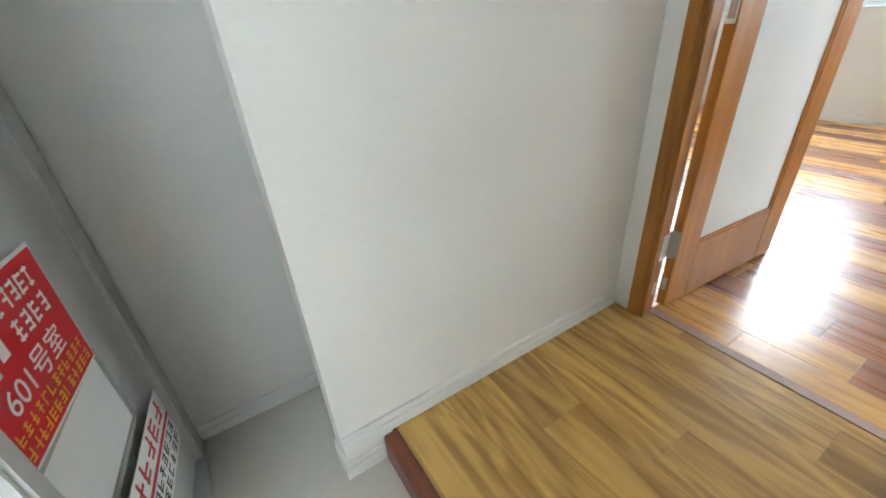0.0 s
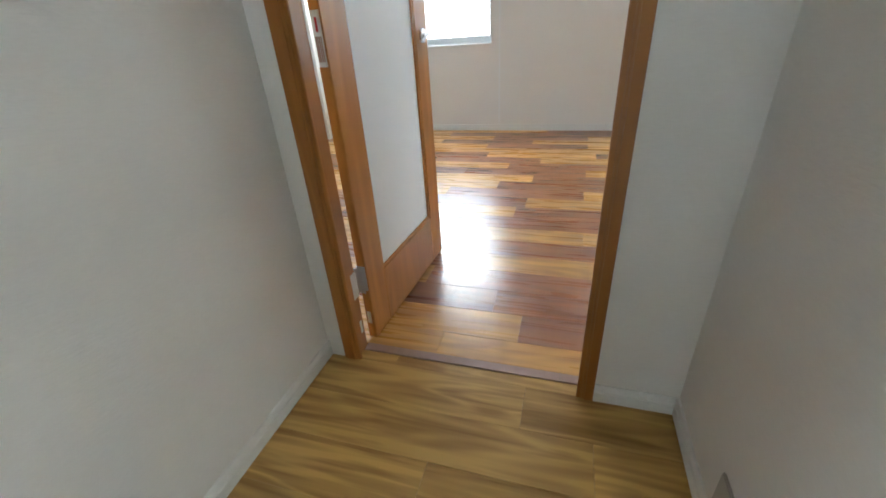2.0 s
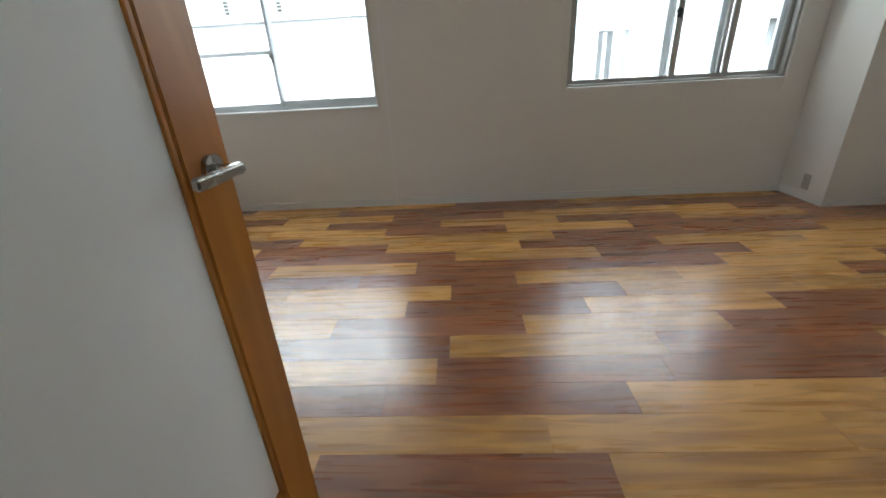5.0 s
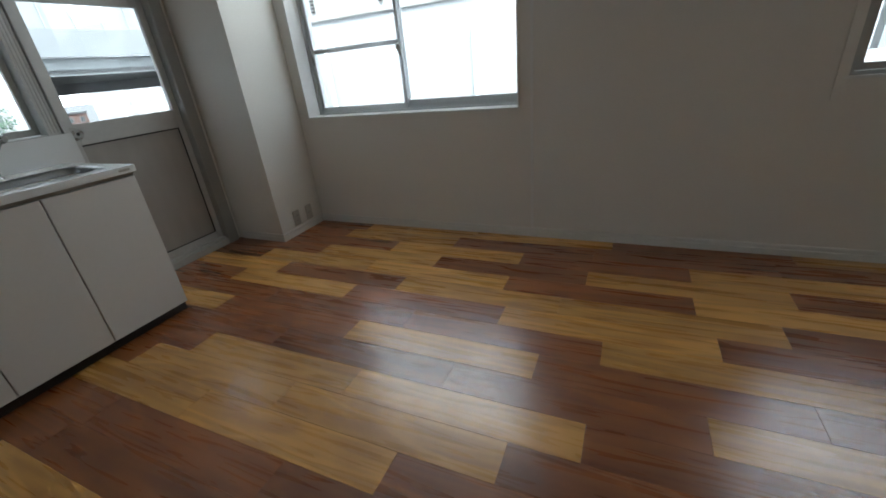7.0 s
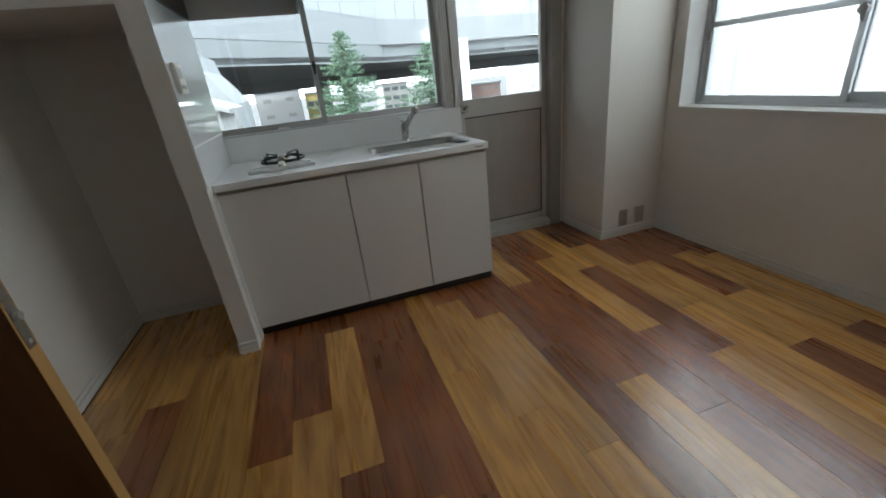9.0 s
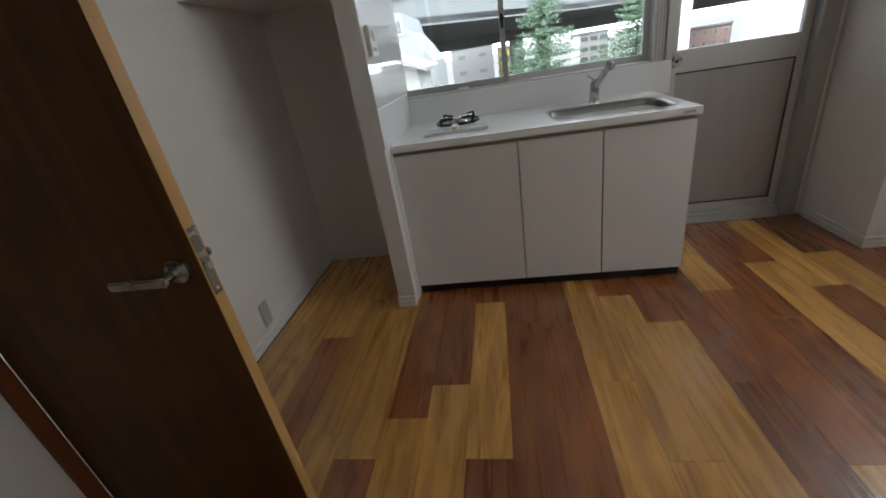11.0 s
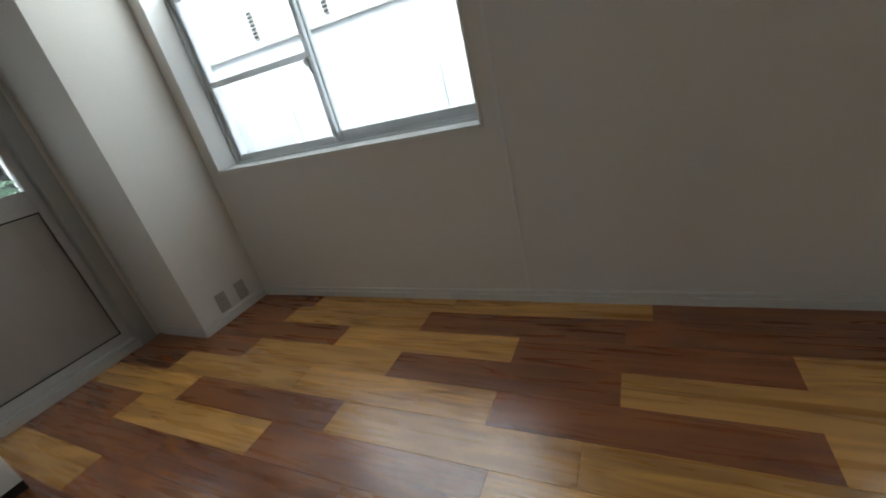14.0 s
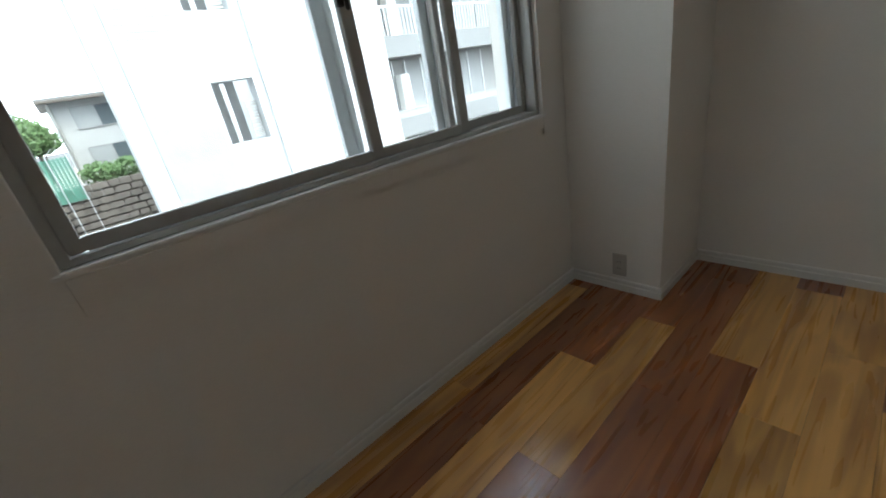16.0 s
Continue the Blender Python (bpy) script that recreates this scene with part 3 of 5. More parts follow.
def kitchen_window():
    w = thing("window_3", "grey aluminium sliding window above the kitchen unit", "window", kind="structure")
    y0, y1, z0, z1, x = 0.75, 2.27, 0.98, 1.76, WEST - 0.06
    part("frame", boxes((x - 0.05, x + 0.05, y0, y0 + 0.03, z0, z1), (x - 0.05, x + 0.062, y1 - 0.062, y1 - 0.0005, z0 - 0.1, z1), (x - 0.05, x + 0.05, y0 + 0.03, y1 - 0.0625, z0, z0 + 0.024),
                        (x - 0.05, x + 0.05, y0 + 0.03, y1 - 0.0625, z1 - 0.035, z1), bevel=0.002), ALU_WHITE, w)
    part("post_groove", boxes(*[(x + 0.062, x + 0.0645, y1 - u, y1 - u + 0.005, z0 + 0.03, z1) for u in (0.05, 0.034, 0.018)]), ALU_DARK, w)
    s = sash(w, "x", x + 0.016, y0 + 0.03, 1.425, z0 + 0.026, z1 - 0.03, ALU_DARK, stile=0.028, bottom=0.036)
    sash(w, "x", x - 0.02, 1.395, y1 - 0.065, z0 + 0.026, z1 - 0.03, ALU_WHITE, stile=0.03, bottom=0.036)
    latch(s, x + 0.034, 1.41, 1.33, "y", BLACK)


def balcony_door():
    d = thing("door_3", "dull aluminium balcony door with a glazed upper half", "door", kind="structure")
    y0, y1, x, h = 2.272, 3.058, WEST - 0.045, 1.70
    part("frame", boxes((x - 0.06, x + 0.06, y0, y0 + 0.03, 0, h + 0.06), bevel=0.003), ALU_WHITE, d)
    part("frame", boxes((x - 0.06, x + 0.075, y1 - 0.055, y1 + 0.03, 0, h + 0.06), bevel=0.004), ALU_DARK, d)
    part("frame", boxes((x - 0.06, x + 0.06, y0 + 0.03, y1 - 0.055, h, h + 0.06), bevel=0.003), ALU_DARK, d)
    part("sill", boxes((x - 0.06, x + 0.07, y0 + 0.031, y1 - 0.056, 0.0, 0.05), (x - 0.06, x + 0.05, y0 + 0.031, y1 - 0.056, 0.05, 0.062), bevel=0.004), ALU_WHITE, d)
    a, b = y0 + 0.034, y1 - 0.059
    leaf = part("leaf", boxes((x - 0.018, x + 0.018, a, a + 0.042, 0.066, h - 0.002), (x - 0.018, x + 0.018, b - 0.042, b, 0.066, h - 0.002),
                              (x - 0.018, x + 0.018, a + 0.042, b - 0.042, 0.066, 0.118), (x - 0.018, x + 0.018, a + 0.042, b - 0.042, 0.918, 1.035),
                              (x - 0.018, x + 0.018, a + 0.042, b - 0.042, h - 0.05, h - 0.002), bevel=0.003), ALU_WHITE, d)
    part("panel", boxes((x - 0.01, x + 0.006, a + 0.040, b - 0.040, 0.116, 0.92)), DOOR_PANEL, leaf, "dull stained metal panel")
    part("gasket", boxes((x + 0.0062, x + 0.012, a + 0.042, b - 0.042, 0.910, 0.9175), (x + 0.0062, x + 0.012, b - 0.0475, b - 0.0425, 0.12, 0.91), (x + 0.0062, x + 0.012, a + 0.042, b - 0.042, 0.1185, 0.124)), GASKET, leaf)
    p = part("pane", boxes((x - 0.002, x + 0.002, a + 0.038, b - 0.038, 1.031, h - 0.046)), GLASS, leaf, "clear door pane")
    p.visible_shadow = False
    bm = bmesh.new()
    tube(bm, (x + 0.018, a + 0.022, 0.985), (x + 0.022, a + 0.022, 0.985), 0.038, sides=24)
    tube(bm, (x + 0.022, a + 0.022, 0.985), (x + 0.05, a + 0.022, 0.985), 0.012, sides=16)
    tube(bm, (x + 0.045, a + 0.022, 0.985), (x + 0.072, a + 0.022, 0.985), 0.026, 0.030, sides=24)
    knob = part("knob", bm, CHROME, d, "worn metal door knob")
    bm = bmesh.new()
    tube(bm, (x + 0.072, a + 0.022, 0.985), (x + 0.074, a + 0.022, 0.985), 0.009, sides=16)
    part("keyhole", bm, GASKET, knob)


window_a()
window_b()
kitchen_window()
balcony_door()


# ---- kitchen ----
def rounded_loop(bm, x0, x1, y0, y1, z, r, n=5):
    out = []
    for cx, cy, a in ((x1 - r, y1 - r, 0), (x0 + r, y1 - r, 90), (x0 + r, y0 + r, 180), (x1 - r, y0 + r, 270)):
        for i in range(n + 1):
            t = radians(a + 90 * i / n)
            out.append(bm.verts.new((cx + r * math.cos(t), cy + r * math.sin(t), z)))
    return out


def ring_faces(bm, a, b):
    for i in range(len(a)):
        bm.faces.new((a[i], a[(i + 1) % len(a)], b[(i + 1) % len(b)], b[i]))


KX, KY0, KY1, KZ = -1.715, 0.818, 2.205, 0.85
SINK = (-2.135, -1.805, 1.60, 2.15)


def worktop():
    bm = bmesh.new()
    o, i = [rounded_loop(bm, -2.345, KX, KY0, KY1, z, 0.006) for z in (KZ, KZ - 0.034)], [rounded_loop(bm, *SINK, z, 0.06) for z in (KZ, KZ - 0.034)]
    ring_faces(bm, o[0], o[1])
    ring_faces(bm, i[1], i[0])
    ring_faces(bm, i[0], o[0])
    ring_faces(bm, o[1], i[1])
    bmesh.ops.recalc_face_normals(bm, faces=bm.faces)
    w = thing("worktop", "white worktop with a sink cut-out on the kitchen cabinets", "worktop")
    part("slab", bm, COUNTER, w)
    part("front_edge", boxes((KX + 0.0002, KX + 0.002, KY0 + 0.004, KY1 - 0.004, KZ - 0.032, KZ - 0.003), bevel=0.0006), COUNTER, w)
    part("end_edge", boxes((-2.34, KX - 0.004, KY1 + 0.0002, KY1 + 0.002, KZ - 0.032, KZ - 0.003), bevel=0.0006), COUNTER, w)


def sink():
    s = thing("kitchen_sink", "stainless steel sink set in the white worktop", "sink")
    bm = bmesh.new()
    x0, x1, y0, y1 = SINK
    rim = rounded_loop(bm, x0 - 0.012, x1 + 0.012, y0 - 0.012, y1 + 0.012, KZ + 0.0015, 0.07)
    loops = [rim] + [rounded_loop(bm, x0 + d, x1 - d, y0 + d, y1 - d, z, 0.055) for d, z in ((0.001, KZ + 0.001), (0.006, KZ - 0.012), (0.012, KZ - 0.15), (0.028, KZ - 0.17))]
    for a, b in zip(loops, loops[1:]):
        ring_faces(bm, a, b)
    bm.faces.new(loops[-1])
    bmesh.ops.recalc_face_normals(bm, faces=bm.faces)
    for f in bm.faces:
        f.normal_flip()
    part("basin", bm, STEEL, s, smooth=True)
    bm = bmesh.new()
    tube(bm, (-1.97, 1.86, KZ - 0.1705), (-1.97, 1.86, KZ - 0.163), 0.05, sides=28)
    part("drain", bm, ALU_DARK, s, "grey round drain cover")


def faucet():
    s = thing("mixer_tap", "chrome single-lever mixer tap at the sink", "tap")
    x, y = -2.235, 1.872
    bm = bmesh.new()
    tube(bm, (x, y, KZ), (x, y, KZ + 0.012), 0.031, 0.028, 24)
    tube(bm, (x, y, KZ + 0.012), (x, y, KZ + 0.10), 0.025, 0.022, 24)
    part("body", bm, CHROME, s, smooth=False)
    bm = bmesh.new()
    tube(bm, (x, y, KZ + 0.075), (x + 0.10, y + 0.052, KZ + 0.185), 0.0165, 0.0165, 18)
    tube(bm, (x + 0.097, y + 0.050, KZ + 0.188), (x + 0.118, y + 0.06, KZ + 0.176), 0.021, 0.019, 18)
    part("spout", bm, CHROME, s)
    bm = bmesh.new()
    tube(bm, (x, y, KZ + 0.10), (x - 0.002, y, KZ + 0.118), 0.019, 0.013, 20)
    tube(bm, (x - 0.002, y, KZ + 0.114), (x - 0.014, y - 0.035, KZ + 0.142), 0.0065, 0.005, 12)
    part("lever", bm, CHROME, s)


def cabinet(y0, y1):
    c = thing("kitchen_cabinet", "white laminate base cabinet on a black plinth", "cabinet", group="kitchen base cabinets")
    part("body", boxes((-2.34, KX - 0.041, y0 + 0.0005, y1 - 0.0005, 0.05, KZ - 0.0345)), LAMINATE, c)
    part("door", boxes((KX - 0.04, KX - 0.020, y0 + 0.0022, y1 - 0.0022, 0.058, 0.795), bevel=0.002), LAMINATE, c)
    # Added grey sheet that puts the shade of the door joints into colour.
    part("joint_shade", boxes((KX - 0.0409, KX - 0.0401, y0 + 0.001, y1 - 0.001, 0.06, 0.799)), GRIP, c, "grey strip behind the door that shades its joints")
    part("grip_channel", boxes((KX - 0.0405, KX - 0.026, y0 + 0.001, y1 - 0.001, 0.80, KZ - 0.035), bevel=0.001), GRIP, c, "dark metal grip channel")
    part("plinth", boxes((-2.34, KX - 0.055, y0 + 0.0005, y1 - 0.0005, 0.0, 0.0495)), KICK, c, "black plinth")


cabinet(KY0 + 0.004, 1.421)
cabinet(1.421, 1.806)
cabinet(1.806, KY1 - 0.006)
worktop()
sink()
faucet()
tagged(part("side_filler", boxes((-2.3, KX + 0.012, 0.8165, 0.8215, 0.0, KZ - 0.036)), TRIM_WHITE), "thin white edge panel beside the cabinets", "panel", kind="structure")
tagged(part("logo_plate", boxes((KX + 0.0021, KX + 0.0032, 2.125, 2.175, KZ - 0.022, KZ - 0.012)), DARKPLATE), "small grey maker's plate on the worktop edge", "plate")

# splashback with ledge and the gloss panel on the partition
tagged(part("splashback", boxes((-2.378, -2.346, 0.8205, 2.30, KZ - 0.02, 1.0), bevel=0.002), SPLASH), "glossy white splashback behind the worktop", "splashback", kind="structure")
tagged(part("side_panel", boxes((-2.345, -1.634, 0.8155, 0.8205, KZ + 0.001, 1.62), bevel=0.001), SIDE_GLOSS), "glossy white wall panel beside the stove", "panel", kind="structure")
tagged(part("panel_joint", boxes((-2.345, -1.634, 0.8206, 0.823, 1.028, 1.036)), TRIM_WHITE), "white joint strip of the wall panel", "trim", kind="structure")


def stove():
    s = thing("gas_stove", "small white single-burner stove top with black trivet", "stove")
    y0, y1, x0, x1 = 0.965, 1.292, -2.20, -1.845
    part("tray", boxes((x0, x1, y0, y1, KZ, KZ + 0.016), (x0 + 0.02, x1 - 0.05, y0 + 0.02, y1 - 0.02, KZ + 0.016, KZ + 0.021), bevel=0.005), COUNTER, s)
    cx, cy = -2.05, 1.13
    bm = bmesh.new()
    tube(bm, (cx, cy, KZ + 0.021), (cx, cy, KZ + 0.034), 0.055, 0.045, 28)
    tube(bm, (cx, cy, KZ + 0.034), (cx, cy, KZ + 0.047), 0.034, 0.03, 24)
    part("burner", bm, CHROME, s, "pale metal burner cap")
    for i in range(4):
        a = radians(45 + 90 * i)
        d = Vector((math.cos(a), math.sin(a), 0))
        bm = bmesh.new()
        p0, p1 = Vector((cx, cy, KZ + 0.052)) + d * 0.04, Vector((cx, cy, KZ + 0.056)) + d * 0.115
        tube(bm, p0, p1, 0.006, 0.006, 8)
        tube(bm, p1, (p1.x, p1.y, KZ + 0.02), 0.006, 0.008, 8)
        tube(bm, p0, (p0.x, p0.y, KZ + 0.04), 0.005, 0.006, 8)
        part("trivet_arm", bm, BLACK, s, "black enamelled trivet arm")
    bm = bmesh.new()
    bmesh.ops.create_cone(bm, cap_ends=False, segments=32, radius1=0.118, radius2=0.112, depth=0.012, matrix=Matrix.Translation((cx, cy, KZ + 0.028)))
    part("trivet_ring", bm, BLACK, s)
    bm = bmesh.new()
    tube(bm, (-1.875, cy, KZ + 0.014), (-1.868, cy, KZ + 0.036), 0.02, 0.017, 20)
    part("knob", bm, PLASTIC, s, "ivory control knob")


stove()


def film_scrap():
    """A curled strip of protective film on the ledge."""
    bm = bmesh.new()
    n = 26
    rows = []
    for j in range(3):
        rows.append([bm.verts.new((-2.372 + 0.022 * j + 0.004 * math.sin(i * 0.9), 0.83 + 0.36 * i / n,
                                   1.004 + 0.006 * abs(math.sin(i * 1.3 + j)) + (0.014 if i > n - 5 else 0) * (j == 1))) for i in range(n + 1)])
    for a, b in zip(rows, rows[1:]):
        for i in range(n):
            bm.faces.new((a[i], a[i + 1], b[i + 1], b[i]))
    bmesh.ops.solidify(bm, geom=bm.faces, thickness=0.0012)
    tagged(part("film_strip", bm, PAPER), "curled strip of white film on the ledge", "film")


film_scrap()


def hood():
    h = thing("range_hood", "white range hood with a dark underside over the stove", "range hood", kind="")
    y0, y1, x0, x1, z = 0.8235, 1.385, -2.33, -1.72, 1.60
    part("shell", boxes((x0, x1, y0, y0 + 0.012, z, 2.02), (x0, x1, y1 - 0.012, y1, z, 2.02), (x1 - 0.012, x1, y0 + 0.012, y1 - 0.012, z + 0.02, 2.02),
                        (x0, x1 - 0.012, y0 + 0.012, y1 - 0.012, 2.0, 2.02), bevel=0.002), BLACK, h)
    part("back_plate", boxes((x0, x0 + 0.01, y0 + 0.0125, y1 - 0.0125, z, 1.715)), TRIM_WHITE, h, "white plate behind the filter")
    part("filter", boxes((x0 + 0.0105, x1 - 0.0125, y0 + 0.0125, y1 - 0.0125, 1.716, 1.74), *[(x0 + 0.02, x1 - 0.02, y0 + 0.03 + 0.05 * i, y0 + 0.04 + 0.05 * i, 1.708, 1.716) for i in range(10)]), BLACK, h, "black grease filter")


hood()


def controller():
    c = thing("heater_controller", "white water heater remote on the glossy panel", "controller")
    x0, x1, z0, z1, y = -1.80, -1.685, 1.245, 1.365, 0.821
    part("case", boxes((x0, x1, y, y + 0.018, z0, z1), bevel=0.004), PLASTIC, c)
    part("display", boxes((x0 + 0.03, x1 - 0.02, y + 0.018, y + 0.0188, z0 + 0.06, z1 - 0.018)), DARKPLATE, c, "grey display window")
    for i in range(3):
        part("button", boxes((x0 + 0.018 + 0.028 * i, x0 + 0.04 + 0.028 * i, y + 0.018, y + 0.0205, z0 + 0.018, z0 + 0.034), bevel=0.001), DARKPLATE if i else COUNTER, c)


controller()


# ---- plates ----
def plate(m, label, sockets=2, mat=None, w=0.07, h=0.12):
    """A wall plate; it stands out along its own -y."""
    p = thing("wall_outlet" if sockets else "blank_plate", label, "outlet" if sockets else "plate", m)
    part("cover", boxes((-w / 2, w / 2, -0.007, 0, -h / 2, h / 2), bevel=0.0025), mat or PLASTIC, p)
    for i in range(sockets):
        z = (i - (sockets - 1) / 2) * 0.036
        s = part("socket", boxes((-0.017, 0.017, -0.0085, -0.0068, z - 0.014, z + 0.014), bevel=0.0008), mat or PLASTIC, p)
        part("slots", boxes((-0.008, -0.0055, -0.0089, -0.0084, z - 0.005, z + 0.005), (0.0055, 0.008, -0.0089, -0.0084, z - 0.005, z + 0.005)), BLACK, s)
    return p


plate(pose(-1.889, 3.30, 0.135, 0, 0, 90), "ivory double outlet low on the corner column", mat=DARKPLATE)
plate(pose(-1.889, 3.445, 0.135, 0, 0, 90), "grey telephone plate low on the corner column", sockets=1, mat=DARKPLATE)
plate(pose(3.284, 3.335, 0.145, 0, 0, -90), "grey double outlet low on the column", mat=DARKPLATE)
plate(pose(-1.417, NEAR + 0.0005, 0.148, 0, 0, 180), "grey blank plate low on the niche wall", sockets=0, mat=DARKPLATE, h=0.13)
plate(pose(HALL_R - 0.0005, -0.333, 0.128, 0, 0, -90), "grey blank plate low on the hallway wall", sockets=0, mat=DARKPLATE, h=0.125)
plate(pose(-1.2695, -0.30, 1.2, 0, 0, 90), "grey switch plate on the washroom wall", sockets=3, mat=DARKPLATE)


# ---- washroom beyond the doorway ----
def bath_door():
    d = thing("door_4", "white framed bath door with a bluish pane", "door", kind="structure")
    part("frame", boxes((-1.2695, -1.21, -1.1995, -1.15, 0, 1.95), (-0.62, -0.5615, -1.1995, -1.15, 0, 1.95), (-1.21, -0.62, -1.1995, -1.15, 1.89, 1.95), (-1.21, -0.62, -1.1995, -1.15, 0, 0.06), bevel=0.003), TRIM_WHITE, d)
    part("pane", boxes((-1.209, -0.621, -1.18, -1.17, 0.061, 1.889)), FROST, d)
    part("grille", boxes(*[(-1.1, -0.72, -1.169, -1.16, 0.16 + 0.03 * i, 0.18 + 0.03 * i) for i in range(6)]), DARKPLATE, d)


bath_door()


# ---- entrance door and its notices ----
PIVOT = Vector((-0.357, ENTRY_Y - 0.002, 0))
AJAR = Matrix.Translation(PIVOT) @ Matrix.Rotation(radians(-7.5), 4, "Z") @ Matrix.Translation(-PIVOT)


def entrance_door():
    d = thing("door_5", "pale steel entrance door with a mail box, its narrow leaf ajar", "door", kind="structure")
    y = ENTRY_Y
    part("frame", boxes((-0.4485, -0.36, y - 0.05, y + 0.012, -0.1, 2.0), (0.17, 0.21, y - 0.05, y + 0.012, -0.1, 1.94), (0.98, 1.03, y - 0.05, y + 0.012, -0.1, 1.94), (-0.36, 1.03, y - 0.05, y + 0.012, 1.94, 2.0), bevel=0.006), ALU_WHITE, d)
    part("sill", boxes((-0.36, 0.98, y - 0.06, y + 0.02, -0.1, -0.075), bevel=0.006), ALU, d, "metal door sill")
    leaf = part("leaf", boxes((-0.357, 0.168, y - 0.03, y - 0.002, -0.07, 1.938), bevel=0.002), ALU_WHITE, d)
    leaf.matrix_basis = AJAR
    part("mail_box", boxes((-0.175, 0.155, y - 0.002, y + 0.018, 0.31, 0.49), bevel=0.006), TRIM_WHITE, leaf, "white mail box with grey rim")
    part("mail_rim", boxes((-0.18, 0.16, y + 0.0185, y + 0.021, 0.302, 0.314), (-0.18, 0.16, y + 0.0185, y + 0.021, 0.484, 0.494), (-0.18, -0.170, y + 0.0185, y + 0.021, 0.314, 0.484), (0.15, 0.16, y + 0.0185, y + 0.021, 0.314, 0.484)), ALU_DARK, leaf)
    return d


entrance_door()


def print_bars(name, rows, y, mat, parent):
    """Unreadable print: one thin bar for each (x0, x1, low, high)."""
    for a, b, lo, hi in rows:
        part(name, boxes((a, b, y, y + 0.0006, lo, hi)), mat, parent)


def lettering(text, size, x, y, z, mat, parent, lean=0.0):
    """Printed characters that face +y, reading from +x to -x."""
    cu = bpy.data.curves.new("lettering", "FONT")
    cu.body, cu.size, cu.extrude, cu.shear = text, size, 0.0003, lean
    cu.materials.append(mat)
    ob = new("lettering", cu)
    ob.matrix_basis = pose(x, y, z, 90, 0, 180)
    ob.parent = parent
    return ob


def glyph_rows(x0, x1, z0, z1, count, rnd):
    """Strokes of `count` unreadable characters between x0 and x1: thin bars for print_bars."""
    w, h = (x1 - x0) / count, z1 - z0
    out = []
    for k in range(count):
        a, b = x0 + w * (k + 0.08), x0 + w * (k + 0.90)
        for f in (0.08, 0.42, 0.80):
            if rnd.random() < 0.85:
                out.append((a + w * rnd.uniform(0, 0.18), b - w * rnd.uniform(0, 0.18), z0 + h * f, z0 + h * (f + 0.13)))
        m = a + (b - a) * rnd.choice((0.15, 0.45, 0.75))
        out.append((m, m + w * 0.14, z0 + h * 0.02, z1))
    return out


def poster():
    p = thing("poster", "red notice with white and gold print on the entrance door", "poster", AJAR @ pose(-0.028, ENTRY_Y + 0.024, 0.498, 0, -3, 0))
    part("sheet", boxes((-0.134, 0.134, -0.0006, 0.0012, 0, 0.222)), RED, p)
    part("margin", boxes((-0.140, 0.140, -0.0018, -0.0007, -0.007, 0.229)), PAPER, p)
    lettering("601号室", 0.052, 0.096, 0.0014, 0.066, PAPER, p)
    rnd = random.Random(5)
    print_bars("headline_bar", glyph_rows(-0.105, 0.02, 0.172, 0.206, 5, rnd) + glyph_rows(-0.105, 0.01, 0.125, 0.160, 4, rnd), 0.0013, PAPER, p)
    print_bars("slash_bar", [(0.035, 0.055, 0.13, 0.205), (0.070, 0.082, 0.12, 0.205), (0.092, 0.124, 0.150, 0.170)], 0.0013, PAPER, p)
    print_bars("gold_bar", glyph_rows(-0.122, 0.120, 0.034, 0.055, 12, rnd) + glyph_rows(-0.125, 0.122, 0.007, 0.028, 13, rnd), 0.0013, GOLD, p)
    q = thing("poster", "red notice above the other on the entrance door", "poster", AJAR @ pose(-0.008, ENTRY_Y + 0.024, 0.79))
    part("sheet", boxes((-0.13, 0.138, -0.0006, 0.0012, 0, 0.22)), RED, q)
    print_bars("headline_bar", glyph_rows(-0.11, 0.12, 0.06, 0.12, 5, random.Random(6)), 0.0013, PAPER, q)


poster()


def flyer():
    p = thing("flyer", "white flyer with red and black print below the mail box", "flyer", AJAR @ pose(0.053, ENTRY_Y + 0.028, 0.117))
    part("sheet", boxes((-0.33, 0.10, 0, 0.0012, 0, 0.165)), PAPER, p)
    rnd = random.Random(8)
    print_bars("red_bar", glyph_rows(-0.31, 0.09, 0.105, 0.157, 8, rnd) + [(-0.328, 0.05, 0.083, 0.094)], 0.0013, RED, p)
    print_bars("black_bar", glyph_rows(-0.32, 0.09, 0.046, 0.076, 13, rnd) + glyph_rows(-0.32, 0.09, 0.01, 0.038, 13, rnd), 0.0013, INK, p)


flyer()


# ---- outside ----
CONCRETE = material("pale_concrete", (0.215, 0.222, 0.226), 0.85, vary=0.08, scale=3)
GIRDER = material("grey_girder_paint", (0.18, 0.188, 0.19), 0.7, vary=0.06, scale=2)
# Darker grey that carries the shade under the highway deck in its colour.
SHADE = material("shaded_underside", (0.13, 0.13, 0.13), 0.9, vary=0.1, scale=2)
WHITE_WALL = material("white_outer_wall", (0.50, 0.512, 0.52), 0.8, vary=0.04, scale=4)
PANEL = material("white_metal_panel", (0.50, 0.515, 0.53), 0.5, vary=0.05, scale=2)
BARRIER = material("pale_barrier_panel", (0.27, 0.283, 0.29), 0.7, vary=0.06, scale=1)
HOUSE_WALL = material("pale_grey_house_plaster", (0.46, 0.46, 0.45), 0.85, vary=0.1, scale=4)
TILE_WALL = material("pale_blue_tile", (0.33, 0.352, 0.358), 0.6, vary=0.14, scale=12)
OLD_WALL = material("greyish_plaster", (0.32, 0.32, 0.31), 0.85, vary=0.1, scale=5)
